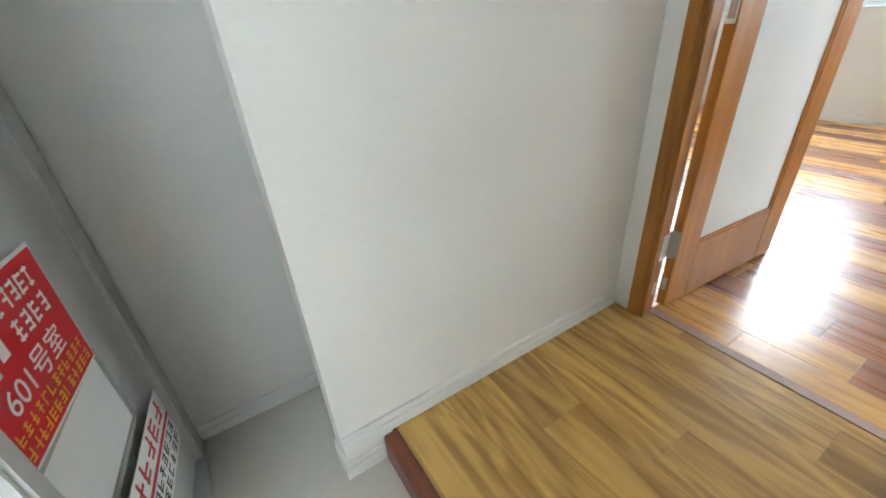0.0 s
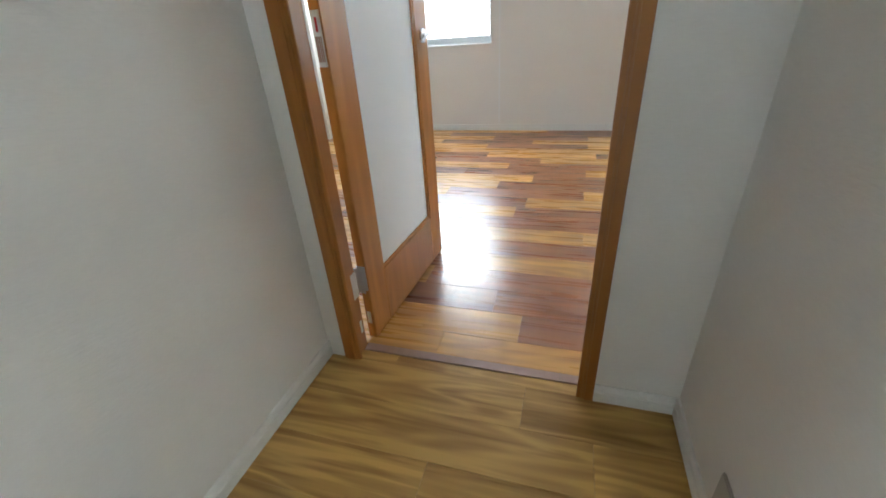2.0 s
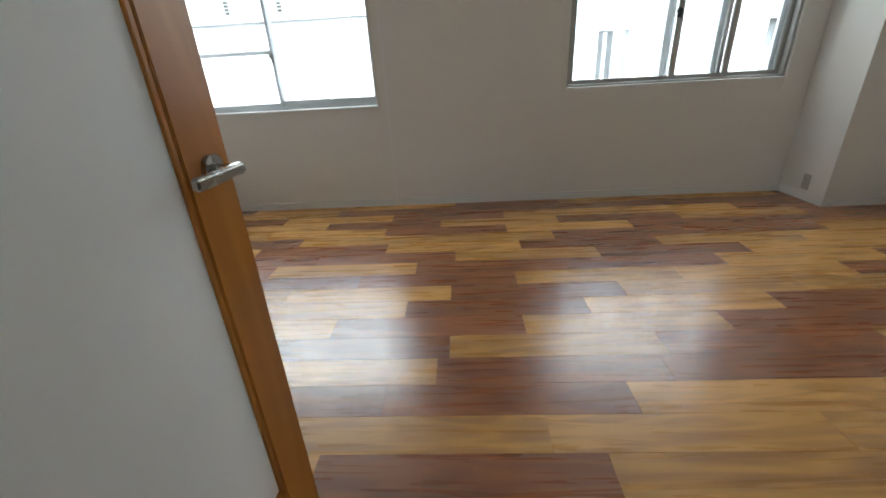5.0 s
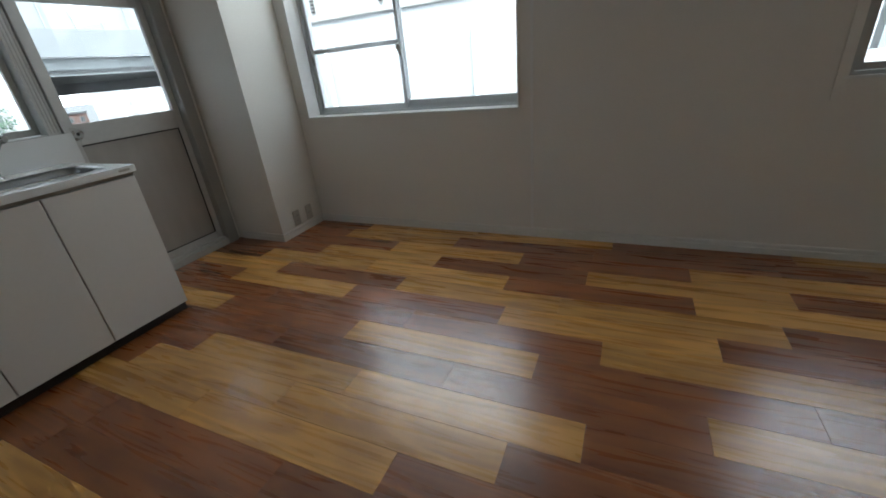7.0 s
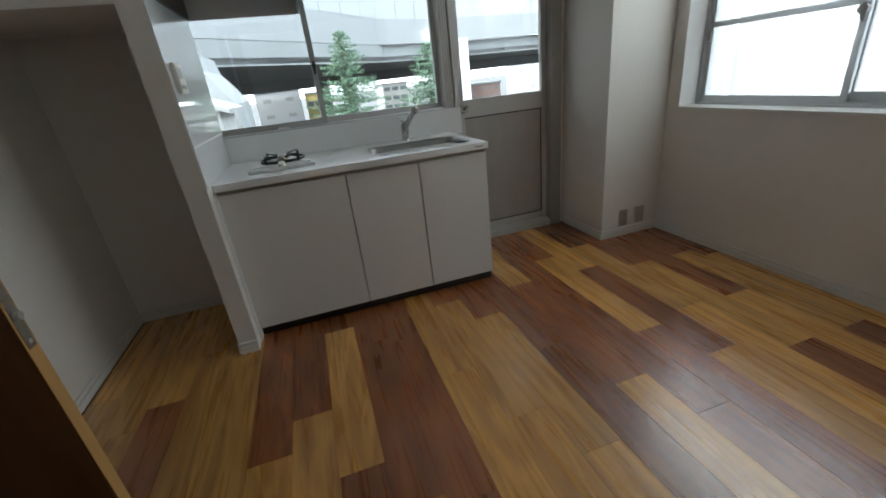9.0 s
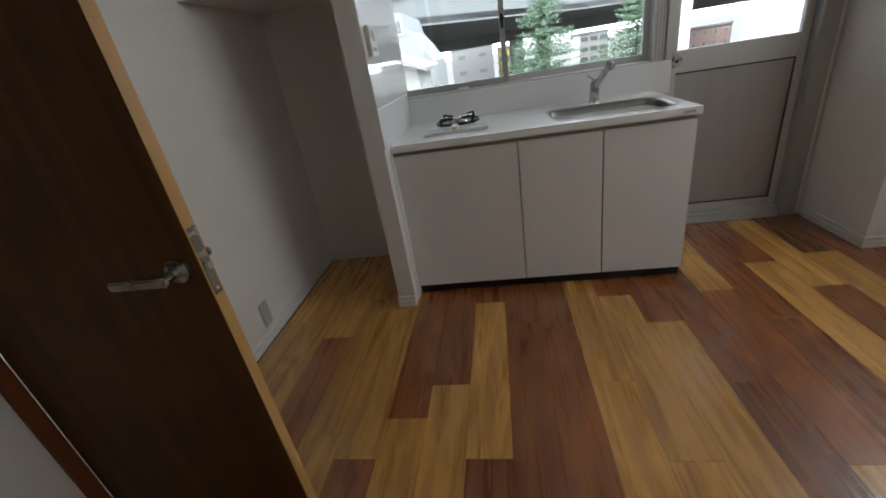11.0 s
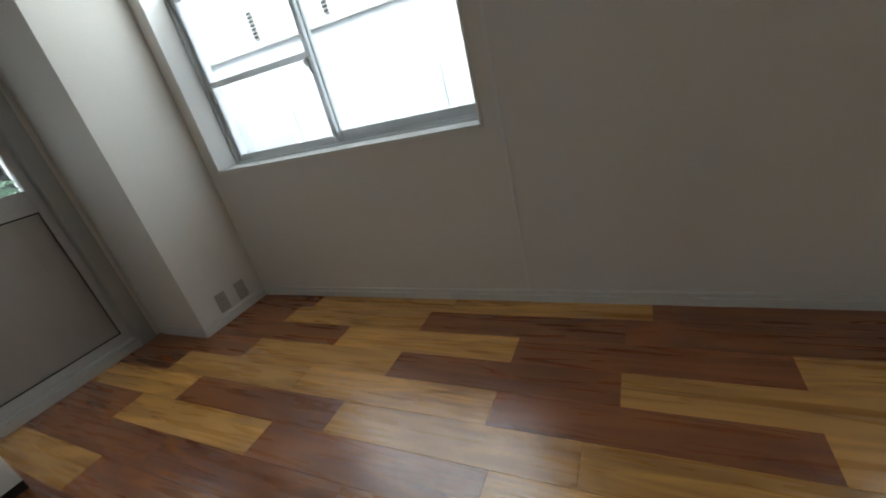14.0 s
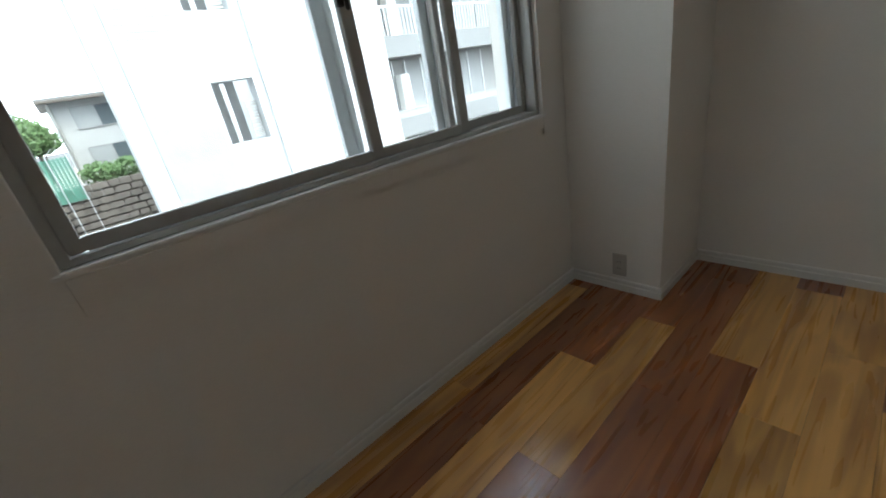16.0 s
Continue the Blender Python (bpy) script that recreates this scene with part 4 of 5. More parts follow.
RED_BRICK = material("red_brick_far", (0.24, 0.155, 0.135), 0.9, vary=0.12, scale=3)
YELLOW_WALL = material("yellow_far_wall", (0.42, 0.33, 0.13), 0.9)
DARK_GLASS = material("dark_window", (0.09, 0.11, 0.12), 0.15)
CURTAIN = material("grey_curtain", (0.35, 0.36, 0.36), 0.8, vary=0.15, scale=8)
ASPHALT = material("asphalt", (0.055, 0.055, 0.055), 0.95, vary=0.2, scale=2)
STONE = material("dark_stone", (0.16, 0.14, 0.12), 0.9, vary=0.3, scale=2.5, bump=0.3)
ROOFING = material("pale_grey_roofing", (0.22, 0.22, 0.22), 0.6, vary=0.08, scale=3)
NET = material("green_net", (0.10, 0.27, 0.20), 0.8, vary=0.2, scale=6)
LEAF = material("conifer_green", (0.10, 0.165, 0.105), 0.75, vary=0.45, scale=5)
SHRUB = material("shrub_green", (0.11, 0.185, 0.07), 0.75, vary=0.45, scale=4)
BARK = material("bark", (0.09, 0.06, 0.04), 0.95, vary=0.3, scale=8)
SILVER_CAR = material("silver_car_paint", (0.5, 0.5, 0.52), 0.3, metal=0.4)
G = -8.0

tagged(part("ground", boxes((-900, 900, -900, 900, G - 0.5, G)), ASPHALT), "grey asphalt ground", "ground", kind="structure")


def swept(path, low, high, depth):
    """A wall-like band along a plan line, `depth` thick away from the viewer."""
    bm = bmesh.new()
    rings = []
    for i, p in enumerate(path):
        p = Vector((*p, 0))
        a, b = Vector((*path[max(i - 1, 0)], 0)), Vector((*path[min(i + 1, len(path) - 1)], 0))
        d = (b - a).normalized()
        n = Vector((-d.y, d.x, 0))
        rings.append([bm.verts.new(p + n * u + Vector((0, 0, z))) for u, z in ((0, low), (depth, low), (depth, high), (0, high))])
    for r, s in zip(rings, rings[1:]):
        for i in range(4):
            bm.faces.new((r[i], s[i], s[(i + 1) % 4], r[(i + 1) % 4]))
    bm.faces.new(rings[0])
    bm.faces.new(rings[-1][::-1])
    bmesh.ops.recalc_face_normals(bm, faces=bm.faces)
    return bm


LINE = [(-13.0, -22.0), (-20.5, -9.0), (-25.2, -3.0), (-33.0, 4.2), (-38.5, 9.2), (-41.0, 15.0), (-42.0, 26.0), (-40.5, 40.0), (-36.0, 56.0)]
viaduct = thing("elevated_highway", "pale concrete elevated highway with noise barriers", "viaduct")
part("girder", swept(LINE, 2.95, 4.3, 0.5), GIRDER, viaduct)
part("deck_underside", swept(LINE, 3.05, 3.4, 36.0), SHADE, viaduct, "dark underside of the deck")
part("edge_beam", swept([(x + 0.6, y - 0.5) for x, y in LINE], 4.31, 6.3, 0.6), CONCRETE, viaduct)
part("noise_barrier", swept([(x + 0.3, y - 0.2) for x, y in LINE], 6.3, 8.9, 0.15), BARRIER, viaduct, "white noise barrier panels")
# Added bar that hides the bright sky gap; shade is in its colour.
part("sky_gap_filler", boxes((-74, -64, -40, 90, 1.85, 3.04), bevel=0.05), SHADE, viaduct, "dark filler that hides the sky gap far under the deck")
bm = bmesh.new()
for (xa, ya), (xb, yb) in zip(LINE, LINE[1:]):
    n = max(2, int(math.dist((xa, ya), (xb, yb)) / 2.0))
    for i in range(n):
        x, y = xa + (xb - xa) * i / n + 0.42, ya + (yb - ya) * i / n - 0.34
        box(bm, x - 0.05, x + 0.05, y - 0.05, y + 0.05, 6.3, 8.9)
tagged(part("barrier_posts", bm, OLD_WALL, viaduct), "grey barrier posts", kind="stuff")
for px, py in ((-38.6, 16.1), (-60.0, 8.0), (-45.0, -8.0)):
    # Piers under the deck get the shade colour, the near one stays white.
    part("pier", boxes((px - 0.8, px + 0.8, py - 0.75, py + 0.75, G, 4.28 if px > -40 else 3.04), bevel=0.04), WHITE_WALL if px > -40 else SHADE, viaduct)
LINE2 = [(-60.0, -20.0), (-64.0, 0.0), (-70.0, 20.0), (-88.0, 48.0)]
upper = thing("upper_highway", "second white elevated highway further off", "viaduct")
part("girder", swept(LINE2, 9.0, 12.0, 12.0), BARRIER, upper)
part("barrier", swept(LINE2, 12.0, 15.0, 0.3), BARRIER, upper)
for py in (-15, 5, 25):
    part("pier", boxes((-69 - abs(py) * 0.15, -67 - abs(py) * 0.15, py - 1, py + 1, G, 9.02)), CONCRETE, upper)


def block(name, label, x0, x1, y0, y1, top, mat, face, rows, cols, glass_mat=None, wsize=(1.1, 1.1), low=-6.0):
    """A building with a flat roof and parapet; face: the side that carries its windows ('+x' or '-y')."""
    b = thing(name, label, "building")
    part("wall", boxes((x0, x1, y0, y1, G, top)), mat, b)
    part("roof", boxes((x0 - 0.15, x1 + 0.15, y0 - 0.15, y1 + 0.15, top, top + 0.35), bevel=0.03), CONCRETE, b)
    a0, a1 = (y0, y1) if face == "+x" else (x0, x1)
    for r in range(rows):
        for c in range(cols):
            a = a0 + (a1 - a0) * (c + 0.5) / cols
            z = low + (top - low) * (r + 0.5) / rows
            if face == "+x":
                fr, gl = (x1 + 0.001, x1 + 0.05, a - wsize[0] / 2, a + wsize[0] / 2, z - wsize[1] / 2, z + wsize[1] / 2), (x1 + 0.051, x1 + 0.06, a - wsize[0] / 2 + 0.08, a + wsize[0] / 2 - 0.08, z - wsize[1] / 2 + 0.08, z + wsize[1] / 2 - 0.08)
            else:
                fr, gl = (a - wsize[0] / 2, a + wsize[0] / 2, y0 - 0.05, y0 - 0.001, z - wsize[1] / 2, z + wsize[1] / 2), (a - wsize[0] / 2 + 0.08, a + wsize[0] / 2 - 0.08, y0 - 0.06, y0 - 0.051, z - wsize[1] / 2 + 0.08, z + wsize[1] / 2 - 0.08)
            w = part("window", boxes(fr), OLD_WALL, b)
            part("pane", boxes(gl), glass_mat or DARK_GLASS, w)
    return b


block("white_building", "white plastered block beyond the highway", -95, -80, -6.0, 1.5, 1.85, WHITE_WALL, "+x", 3, 2, CURTAIN, wsize=(1.3, 0.6))
block("white_building", "white plastered block beyond the highway", -88, -80, -16, -10.5, 4.2, WHITE_WALL, "+x", 4, 2, CURTAIN)
block("apartment_block", "pale apartment block with balconies", -100, -90, 18.2, 23.5, 1.0, OLD_WALL, "+x", 4, 3, wsize=(1.5, 0.9))
block("yellow_building", "yellow far building under the highway", -92, -84, 2.4, 5.2, 0.9, YELLOW_WALL, "+x", 2, 2)
block("red_building", "red brick far building under the highway", -92, -82, 34.7, 41.4, -0.95, RED_BRICK, "+x", 3, 4, wsize=(0.7, 0.8))
block("white_building", "white far block beyond the red one", -100, -90, 52, 66, 2.8, WHITE_WALL, "+x", 4, 4, CURTAIN)


def prism(x0, x1, line, z0):
    """A solid under a roof line of (y, z) points, from x0 to x1, down to z0."""
    bm = bmesh.new()
    ends = [[bm.verts.new((x, y, z)) for y, z in [(line[0][0], z0)] + line + [(line[-1][0], z0)]] for x in (x0, x1)]
    n = len(ends[0])
    for i in range(n):
        bm.faces.new((ends[0][i], ends[0][(i + 1) % n], ends[1][(i + 1) % n], ends[1][i]))
    bm.faces.new(ends[0][::-1])
    bm.faces.new(ends[1])
    bmesh.ops.recalc_face_normals(bm, faces=bm.faces)
    return bm


def house():
    h = thing("house", "grey-white house with a low gabled roof and a window", "house")
    part("wall", prism(-17.0, -14.0, [(-6.4, 0.75), (-2.75, 1.62), (-1.1, 0.98)], G), OLD_WALL, h)
    for (ya, za), (yb, zb) in (((-6.7, 0.70), (-2.75, 1.66)), ((-2.75, 1.66), (-0.75, 0.88))):
        bm = bmesh.new()
        v = [bm.verts.new((x, y, z + k)) for k in (0.0, 0.12) for x, y, z in ((-17.2, ya, za), (-13.6, ya, za), (-13.6, yb, zb), (-17.2, yb, zb))]
        for f in ((0, 1, 2, 3), (4, 5, 6, 7), (0, 1, 5, 4), (1, 2, 6, 5), (2, 3, 7, 6), (3, 0, 4, 7)):
            bm.faces.new([v[k] for k in f])
        bmesh.ops.recalc_face_normals(bm, faces=bm.faces)
        part("roof", bm, ROOFING, h, "pale roof slope")
    for y, z in ((-2.1, 0.5), (-4.4, 0.35)):
        w = part("window", boxes((-13.999, -13.95, y - 0.5, y + 0.5, z - 0.45, z + 0.45)), ALU, h)
        part("pane", boxes((-13.949, -13.93, y - 0.44, y - 0.02, z - 0.39, z + 0.39), (-13.949, -13.93, y + 0.02, y + 0.44, z - 0.39, z + 0.39)), DARK_GLASS, w)
    part("balcony_rail", boxes((-13.4, -13.35, -3.6, -1.9, 0.0, 0.05), (-13.4, -13.35, -3.6, -1.9, -0.35, -0.30), *[(-13.4, -13.36, -3.6 + 0.34 * i, -3.55 + 0.34 * i, -0.9, 0.0) for i in range(6)]), PAPER, h)
    part("balcony_floor", boxes((-13.999, -13.3, -3.7, -1.8, -1.05, -0.9)), OLD_WALL, h)
    t = thing("white_house", "tall white house with a steep roof behind the gabled one", "house")
    part("wall", prism(-24.0, -19.0, [(-4.6, 2.0), (-3.24, 3.25), (-2.3, 3.12), (-2.15, 2.45), (-1.75, 1.95), (-1.2, 1.1)], G), CONCRETE, t)
    for y in (-3.6, -2.6):
        w = part("window", boxes((-18.999, -18.95, y - 0.3, y + 0.3, 2.3, 2.9)), ALU, t)
        part("pane", boxes((-18.949, -18.93, y - 0.25, y + 0.25, 2.35, 2.85)), DARK_GLASS, w)


house()


def conifer(x, y, top, spread, seed):
    t = thing("conifer_tree", "green conifer with a ragged pointed crown", "tree", group="conifers by the highway")
    rnd = random.Random(seed)
    bm = bmesh.new()
    tube(bm, (x, y, G), (x, y, top - 0.4), 0.22, 0.03, 10)
    part("trunk", bm, BARK, t)
    bm = bmesh.new()
    height = top - (G + 2.0)
    whorls = int(height / 0.34)
    for w in range(whorls):
        f = (w + 0.4) / whorls
        for b in range(13):
            z = top - f * height + rnd.uniform(-0.14, 0.14)
            reach = spread * (0.04 + 0.96 * f ** 0.78) * rnd.uniform(0.62, 1.08)
            a = rnd.uniform(0, 2 * math.pi)
            d = Vector((math.cos(a), math.sin(a), 0))
            across = Vector((-d.y, d.x, 0))
            steps = max(4, int(reach / 0.13))
            for s in range(steps):
                u = (s + 0.5) / steps
                c = Vector((x, y, z)) + d * reach * u + Vector((0, 0, reach * (0.22 * u * u - 0.20 * u)))
                wide = (0.10 + 0.30 * reach / spread) * math.sin(math.pi * min(1, 0.25 + 0.8 * u))
                for k in range(6):
                    o = c + across * rnd.uniform(-wide, wide) + Vector((0, 0, rnd.uniform(-0.10, 0.05)))
                    tip = (d * 0.7 + across * rnd.uniform(-0.9, 0.9) + Vector((0, 0, rnd.uniform(-0.5, 0.5)))).normalized()
                    side = tip.cross(Vector([rnd.gauss(0, 1) for _ in range(3)])).normalized() * 0.032
                    bm.faces.new([bm.verts.new(o - side), bm.verts.new(o + side), bm.verts.new(o + tip * rnd.uniform(0.10, 0.20))])
    tagged(part("crown", bm, LEAF, t), "dense green needles", kind="stuff")


conifer(-27.0, 4.3, 4.35, 5.2, 3)
conifer(-27.0, 9.6, 3.3, 5.0, 4)


# neighbour facing the east window
def neighbour():
    b = thing("neighbour_block", "white apartment block with a tiled strip and recessed windows", "building")
    y = 10.0
    rec = [(3.575, 4.245, z, z + 0.98) for z in (-1.29, 0.69, 2.67)]
    part("wall", pierced("y", y, y + 0.3, 3.5, 7.1, G, 8, rec), WHITE_WALL, b)
    part("wall", boxes((2.24, 2.53, y, y + 0.35, G, 8), (6.8, 7.1, y + 0.3, y + 9, G, 8)), WHITE_WALL, b)
    part("corner_trim", boxes((4.40, 4.46, y - 0.05, y - 0.001, G, 8)), WHITE_WALL, b)
    tiles = []
    z = -0.8
    while z < 4.2:
        tiles.append((2.535, 3.495, y - 0.012, y, z, z + 0.092))
        z += 0.095
    part("tile_backing", boxes((2.5305, 3.4995, y + 0.001, y + 0.3, G, 8)), CONCRETE, b)
    tagged(part("tile_courses", boxes(*tiles), TILE_WALL, b), "pale bluish tile courses", kind="stuff")
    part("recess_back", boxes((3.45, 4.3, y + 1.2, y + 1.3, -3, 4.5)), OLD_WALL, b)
    for _, _, z0, z1 in rec:
        w = part("window_frame", boxes((3.58, 3.61, y + 0.15, y + 0.2, z0 + 0.02, z1 - 0.02), (3.75, 3.81, y + 0.15, y + 0.2, z0 + 0.02, z1 - 0.02)), ALU, b)
        part("louvre", boxes(*[(4.05, 4.22, y + 0.16, y + 0.2, z0 + 0.05 + 0.05 * i, z0 + 0.085 + 0.05 * i) for i in range(12)]), ALU_DARK, w, "dark louvre slats")


neighbour()


def balconies():
    b = thing("balcony_block", "older pale apartment block with concrete balconies", "building")
    y = 15.0
    part("wall", boxes((9.0, 26, y + 1.4, y + 9, G, 14)), OLD_WALL, b)
    for k in range(-2, 4):
        z = 2.07 + k * 2.72
        f = part("balcony", boxes((9.0, 26, y, y + 1.39, z, z + 0.5), bevel=0.02), OLD_WALL, b)
        part("parapet", boxes((9.0, 26, y - 0.06, y - 0.002, z - 0.05 + 0.0, z + 0.62)), CONCRETE, f)
        if k < 0:
            part("balcony_panel", boxes((9.0, 26, y - 0.05, y + 0.03, z + 0.6201, z + 0.84), (9.0, 26, y - 0.07, y + 0.05, z + 0.8401, z + 0.89)), TILE_WALL, f, "pale blue balcony panel")
        else:
            part("railing", boxes(*[(9.0 + 0.16 * i, 9.03 + 0.16 * i, y + 0.05, y + 0.08, z + 0.5, z + 1.5) for i in range(70)], (9.0, 26, y + 0.04, y + 0.09, z + 1.5, z + 1.56)), ALU, f)
        for x in (10.2, 12.6, 15.4, 18.2):
            w = part("balcony_door", boxes((x, x + 1.7, y + 1.34, y + 1.399, z - 2.1, z - 0.15)), CURTAIN, b)
            part("door_frame", boxes((x - 0.05, x, y + 1.3, y + 1.38, z - 2.1, z - 0.1), (x + 0.8, x + 0.85, y + 1.3, y + 1.339, z - 2.1, z - 0.1), (x + 1.7, x + 1.75, y + 1.3, y + 1.38, z - 2.1, z - 0.1)), ALU, w)
        part("heater_box", boxes((11.95, 12.4, y + 0.9, y + 1.3, z - 2.0, z - 0.6), bevel=0.03), PAPER, b, "white heater cabinet")


balconies()


def far_houses():
    h = thing("grey_house", "pale grey two-storey house with a dark eave and sliding windows", "house")
    part("wall", boxes((1.68, 5.2, 26, 32, G, 2.85)), HOUSE_WALL, h)
    part("roof", boxes((1.4, 5.5, 25.5, 32.4, 2.8505, 3.0), bevel=0.03), ROOFING, h, "thin grey roof")
    part("gutter", boxes((1.4, 5.5, 25.42, 25.499, 2.79, 2.9), bevel=0.02), STONE, h, "dark gutter")
    bm = bmesh.new()
    tube(bm, (1.75, 25.93, G), (1.75, 25.93, 2.79), 0.05)
    part("drain_pipe", bm, ALU_DARK, h)
    for z0, z1 in ((1.72, 2.55), (0.05, 0.9), (-1.6, -0.8)):
        a, m, b = 2.33, 3.17, 4.02
        w = part("window", boxes((a, b, 25.94, 25.999, z0 - 0.04, z0), (a, b, 25.94, 25.999, z1, z1 + 0.04), (a, a + 0.04, 25.94, 25.999, z0, z1), (b - 0.04, b, 25.94, 25.999, z0, z1), (m - 0.025, m + 0.025, 25.93, 25.999, z0, z1)), OLD_WALL, h)
        part("pane", boxes((a + 0.04, m - 0.025, 25.96, 25.98, z0, z1)), CURTAIN, w)
        part("pane", boxes((m + 0.025, b - 0.04, 25.96, 25.98, z0, z1)), DARK_GLASS, w)
    tagged(part("hill", boxes((-12, 2.2, 24.6, 60, G, -1.0), (2.2, 9, 24.6, 60, G, -0.6), bevel=0.2), STONE), "dark earth terrace up the slope", "slope", kind="structure")
    wl = thing("stone_wall", "dark stacked stone retaining wall", "wall")
    rnd = random.Random(11)
    z = -3.6
    while z < -0.5:
        x = 0.4 + rnd.uniform(-0.3, 0)
        while x < 5.0:
            w = rnd.uniform(0.35, 0.6)
            part("stone", boxes((x + 0.015, x + w - 0.015, 24.15 + rnd.uniform(0, 0.06), 24.59, z + 0.015, z + 0.27), bevel=0.03), STONE, wl)
            x += w
        z += 0.29
    fence = thing("wire_fence", "thin metal fence posts and green net on the slope", "fence")
    for i in range(6):
        part("post", boxes((-1.6 + 0.62 * i, -1.56 + 0.62 * i, 24.0, 24.05, -3, 0.9)), ALU, fence)
    part("net", boxes(*[(-1.8, 1.5, 24.06, 24.07, -0.9 + 0.1 * i, -0.85 + 0.1 * i) for i in range(17)], *[(-1.8 + 0.12 * i, -1.75 + 0.12 * i, 24.071, 24.08, -0.9, 0.8) for i in range(28)]), NET, fence)
    for k, (x, y, z, r, n) in enumerate(((-0.15, 25.3, 1.75, 1.5, 6500), (0.75, 25.5, 1.5, 0.9, 1800), (-1.9, 25.4, 1.6, 1.5, 2600), (2.3, 24.9, -0.1, 0.75, 700), (3.3, 24.9, -0.1, 0.7, 600))):
        t = thing("shrub", "leafy green shrub above the stone wall", "shrub")
        rnd = random.Random(20 + k)
        bm = bmesh.new()
        for _ in range(5):
            tube(bm, (x, y, z - r - 0.8), (x + rnd.uniform(-r, r) * 0.6, y + rnd.uniform(-r, r) * 0.4, z + rnd.uniform(-0.2, 0.5) * r), 0.04, 0.015, 6)
        part("branches", bm, BARK, t)
        bm = bmesh.new()
        for _ in range(n):
            d = Vector([rnd.gauss(0, 1) for _ in range(3)]).normalized()
            c = Vector((x, y, z)) + Vector((d.x * r, d.y * r * 0.7, d.z * r * 0.62)) * rnd.uniform(0.45, 1.05)
            u = Vector([rnd.gauss(0, 1) for _ in range(3)]).normalized()
            v = u.orthogonal().normalized()
            s = rnd.uniform(0.05, 0.10)
            bm.faces.new([bm.verts.new(c + u * s), bm.verts.new(c + v * s * 0.6), bm.verts.new(c - u * s), bm.verts.new(c - v * s * 0.6)])
        tagged(part("leaves", bm, SHRUB, t), "small green leaves", kind="stuff")


far_houses()


def car(x, y, yaw):
    c = thing("parked_car", "silver car parked below the stone wall", "car", pose(x, y, -3.6, 0, 0, yaw))
    part("body", boxes((-2.1, 2.1, -0.82, 0.82, 0.3, 0.9), (-1.5, 1.1, -0.7, 0.7, 0.9, 1.42), bevel=0.14), SILVER_CAR, c)
    part("windscreen", boxes((1.08, 1.13, -0.62, 0.62, 0.95, 1.35), bevel=0.02), DARK_GLASS, c)
    for sx in (-1.3, 1.3):
        for sy in (-0.78, 0.78):
            bm = bmesh.new()
            tube(bm, (sx, sy - 0.09, 0.31), (sx, sy + 0.09, 0.31), 0.31, sides=20)
            part("wheel", bm, GASKET, c)


car(0.6, 22.4, 10)
tagged(part("lot", boxes((-6, 6, 19, 24.14, G, -3.6)), ASPHALT), "raised asphalt parking lot", "pavement", kind="structure")


# white panelled wall facing the west window
def panel_wall():
    b = thing("panel_building", "white building clad in tall metal panels", "building")
    y = 6.0
    part("wall", boxes((-5.2, 0.3, y + 0.03, y + 5, G, 7)), PANEL, b)
    for i in range(11):
        x = -5.2 + 0.5 * i
        part("panel", boxes((x + 0.001, x + 0.499, y, y + 0.029, -1.5, 1.785), bevel=0.0015), PANEL, b)
        part("panel", boxes((x + 0.001, x + 0.499, y, y + 0.029, 1.825, 5), bevel=0.0015), PANEL, b)
    part("flashing", boxes((-5.2, 0.3, y - 0.04, y - 0.001, 1.79, 1.82)), ALU_DARK, b, "grey metal flashing")
    for x in (-1.22, -3.35):
        bm = bmesh.new()
        tube(bm, (x, y - 0.06, -3), (x, y - 0.06, 1.55), 0.035, sides=12)
        part("drain_pipe", bm, OUTER_ALU, b, "white drain pipe")
    for x in (-3.45, -2.41, -1.72):
        v = part("vent", boxes((x - 0.035, x + 0.035, y - 0.02, y - 0.0005, 1.88, 2.18), bevel=0.004), ALU_DARK, b, "narrow grey vent")
        for k in range(7):
            part("slat", boxes((x - 0.03, x + 0.03, y - 0.028, y - 0.0205, 1.895 + 0.04 * k, 1.918 + 0.04 * k)), GASKET, v)
    st = thing("fire_stair", "pale steel outside stair with grey treads", "stair")
    for i in range(13):
        z = -1.6 + 0.38 * i
        part("tread", boxes((-4.52, -4.38, y - 0.22, y - 0.02, z, z + 0.10), (-4.38, -4.22, y - 0.15, y - 0.12, z + 0.13, z + 0.15), bevel=0.004), ALU_DARK, st, "grey steel tread and bracket")
    for x in (-4.56, -4.32):
        bm = bmesh.new()
        tube(bm, (x, y - 0.24, G), (x, y - 0.24, 5), 0.022, sides=10)
        part("post", bm, OUTER_ALU, st)
    block("white_building", "white far building beside the panels", -16, -5.2, 14, 20, 6, WHITE_WALL, "-y", 4, 6)


panel_wall()


# ---- floor planks ----
LENGTH, WIDTH, Y0 = 0.914, 0.1555, 0.207
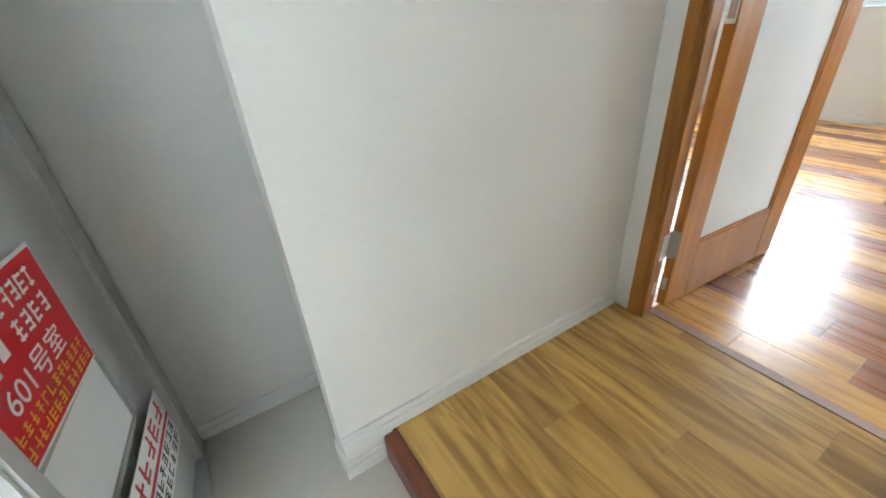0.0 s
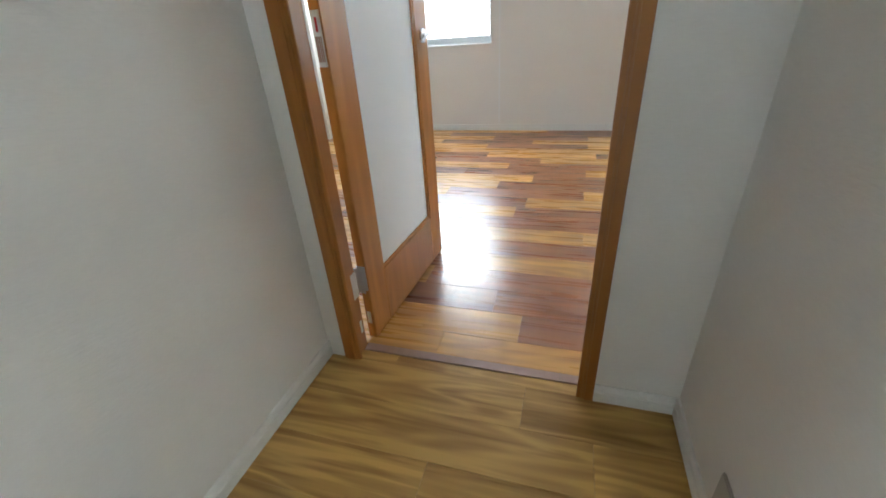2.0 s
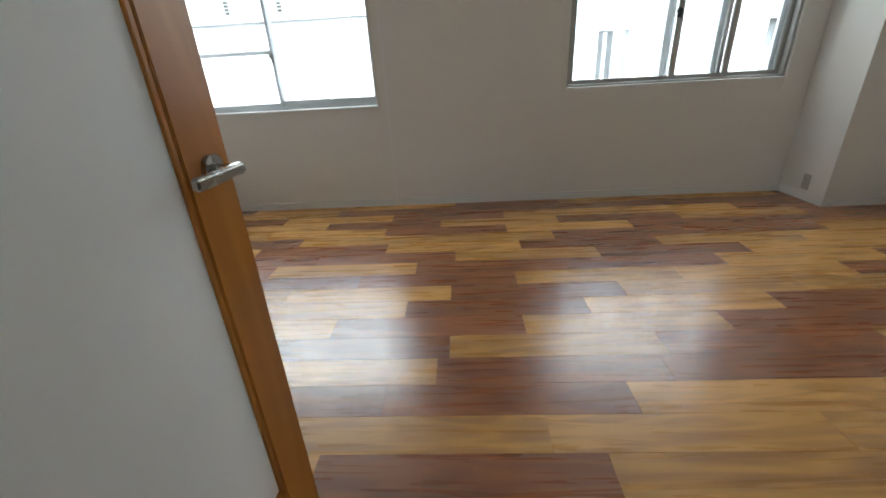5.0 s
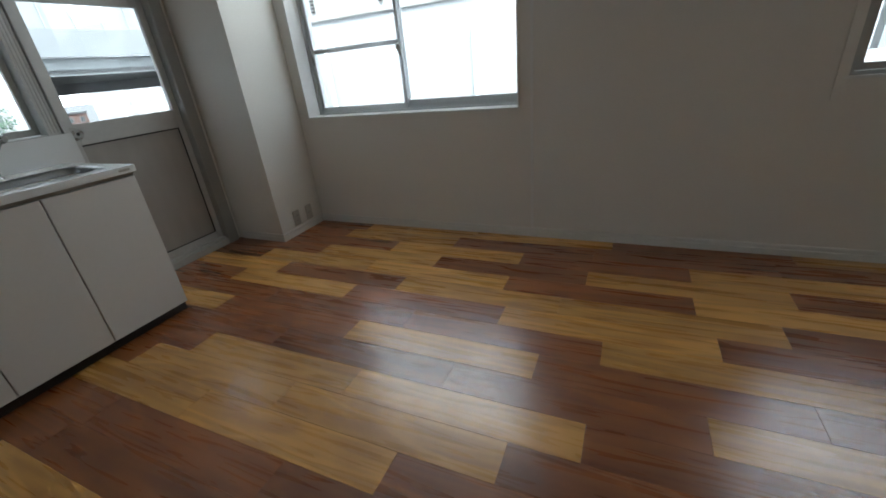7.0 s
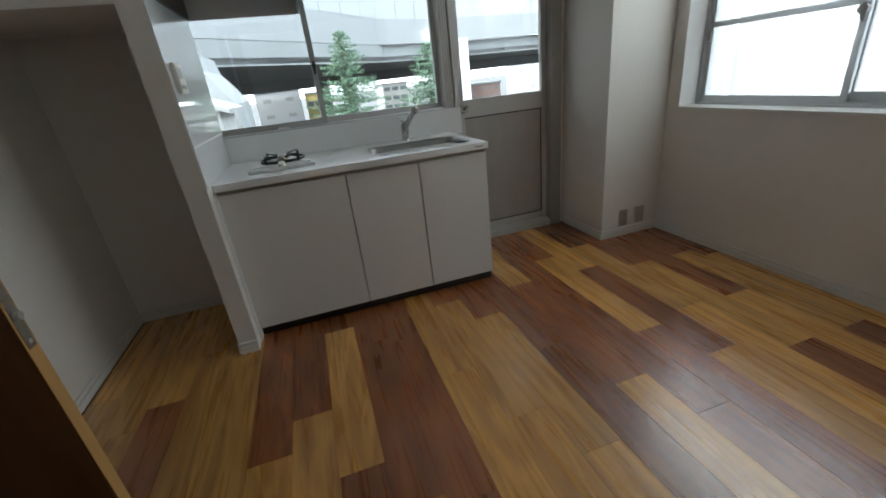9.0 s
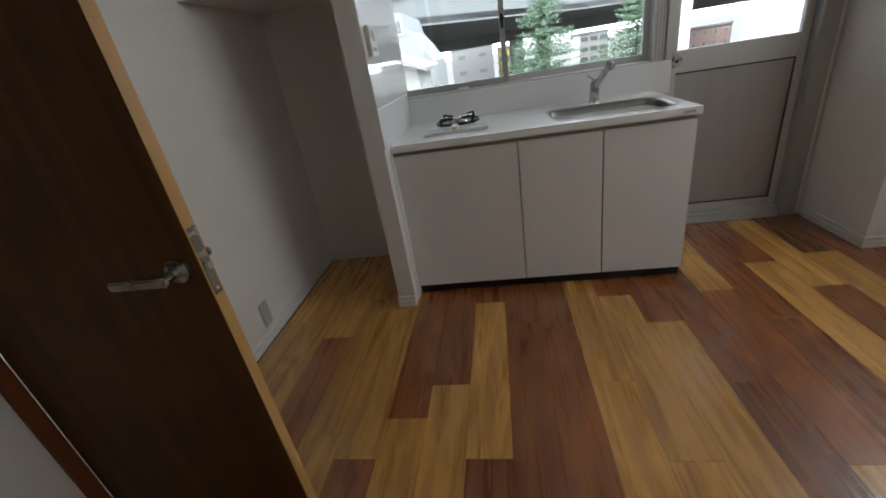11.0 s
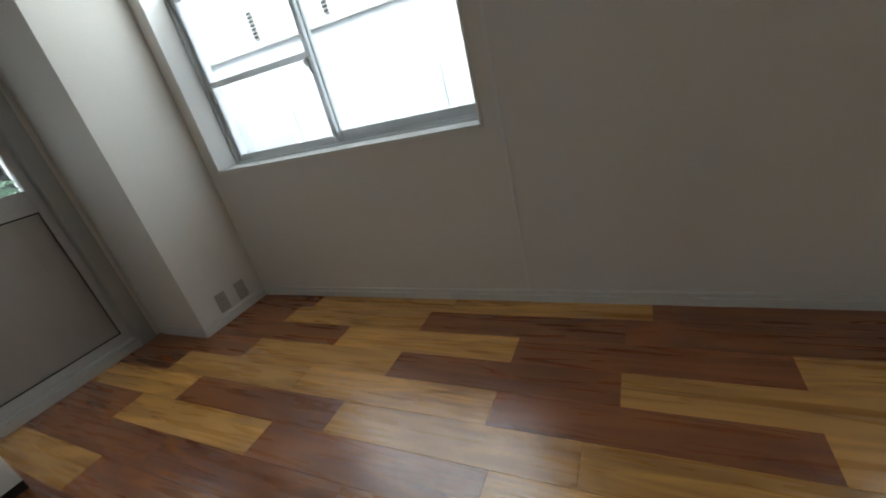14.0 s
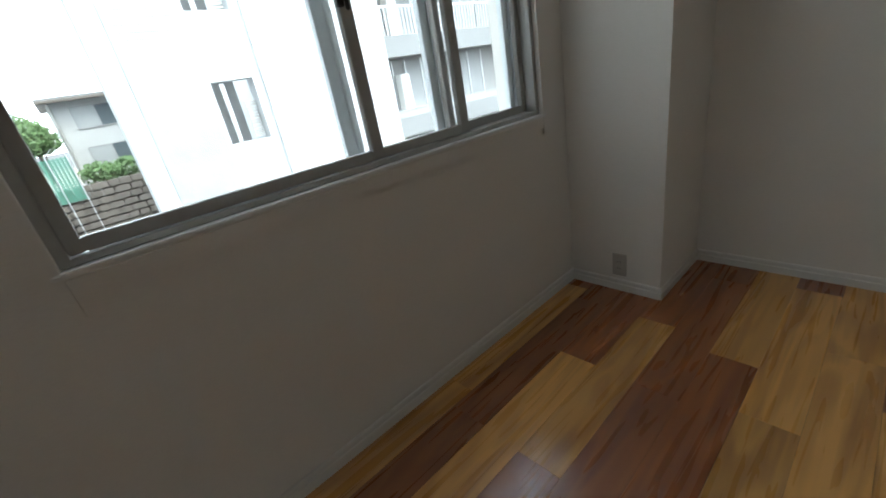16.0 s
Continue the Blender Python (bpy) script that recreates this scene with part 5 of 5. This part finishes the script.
# row: (joint offset, tones of nine planks from the west)
ROWS = {21: (0.47, "DDLLDLLDD"), 20: (0.37, "DDLDDDDDD"), 19: (0.87, "DDLDLLDDD"), 18: (0.36, "DDLDLDLDD"), 17: (0.86, "DLLDLDDDD"),
        16: (0.26, "DLDLLDDLL"), 15: (0.92, "DLDLDLLDD"), 14: (0.48, "DDDDLDLLL"), 13: (0.24, "LLDLDDLDD"), 12: (0.83, "DDDDLLDLL"),
        11: (0.46, "DDLLDLLDD"), 10: (0.23, "DDLLDLDLD"), 9: (0.81, "LLLDLDLDL"), 8: (0.46, "DDDDLDLLD"), 7: (0.41, "DDDLDDLLD"),
        6: (0.22, "DDLDDLLDD"), 5: (0.80, "DDLLLLDLL"), 4: (0.05, "DDDLDLLDL"), 3: (0.22, "LLLDLLDLL"), 2: (0.12, "LLLLDDLLD"),
        1: (0.45, "LLDDDLDDL"), 0: (0.57, "LLLLDDLDL"), -1: (0.30, "LLLLLLDLL")}
floor = tagged(new("floor"), "glossy vinyl planks in mixed honey and red-brown tones", "floor", kind="structure")
hall_floor = tagged(new("floor_hall"), "yellow wood-look vinyl planks in the hallway", "floor", kind="structure")
SHARED = {}


def plank(parent, x0, x1, y0, y1, mat, gap=0.0003):
    key = (round(x1 - x0, 4), round(y1 - y0, 4), mat.name)
    if key not in SHARED:
        hx, hy, c, t = (x1 - x0) / 2 - gap, (y1 - y0) / 2 - gap, 0.0006, 0.004
        v = [(sx * hx, sy * hy, -t) for sx, sy in ((-1, -1), (1, -1), (1, 1), (-1, 1))]
        v += [(sx * hx, sy * hy, -c * 0.5) for sx, sy in ((-1, -1), (1, -1), (1, 1), (-1, 1))]
        v += [(sx * (hx - c), sy * (hy - c), 0) for sx, sy in ((-1, -1), (1, -1), (1, 1), (-1, 1))]
        f = [(8, 9, 10, 11)] + [(k + i, k + (i + 1) % 4, k + 4 + (i + 1) % 4, k + 4 + i) for k in (0, 4) for i in range(4)]
        me = bpy.data.meshes.new("plank")
        me.from_pydata(v, [], f)
        me.materials.append(mat)
        SHARED[key] = me
    ob = new("plank", SHARED[key])
    ob.location = ((x0 + x1) / 2, (y0 + y1) / 2, 0)
    ob.parent = parent


for k, (off, tones) in ROWS.items():
    y0, y1 = max(Y0 + k * WIDTH, 0.088 if k < 0 else -9), min(Y0 + (k + 1) * WIDTH, FAR)
    for i, tone in enumerate(tones):
        x0, x1 = off + (i - 4) * LENGTH, off + (i - 3) * LENGTH
        x0, x1 = max(x0, WEST), min(x1, EAST)
        if x1 - x0 > 0.01:
            plank(floor, x0, x1, y0, y1, LIGHT_PLANK if tone == "L" else DARK_PLANK)
y1, k = 0.052, 0
while y1 > STEP_Y + 0.03:
    y0 = max(y1 - WIDTH if k else 0.0075, STEP_Y + 0.03)
    off = (0.18, 0.62, -0.1, 0.4, 0.18, 0.75, 0.35, 0.55)[k % 8]
    for i in (-2, -1, 0, 1):
        x0, x1 = max(off + i * LENGTH, HALL_L if y1 < 0.02 else 0.022), min(off + (i + 1) * LENGTH, HALL_R if y1 < 0.02 else 0.804)
        if k == 0:
            x0, x1 = max(x0, 0.0225), min(x1, 0.8035)
        if x1 - x0 > 0.01:
            plank(hall_floor, x0, x1, y0, y1, HALL_PLANK)
    y1, k = y0, k + 1
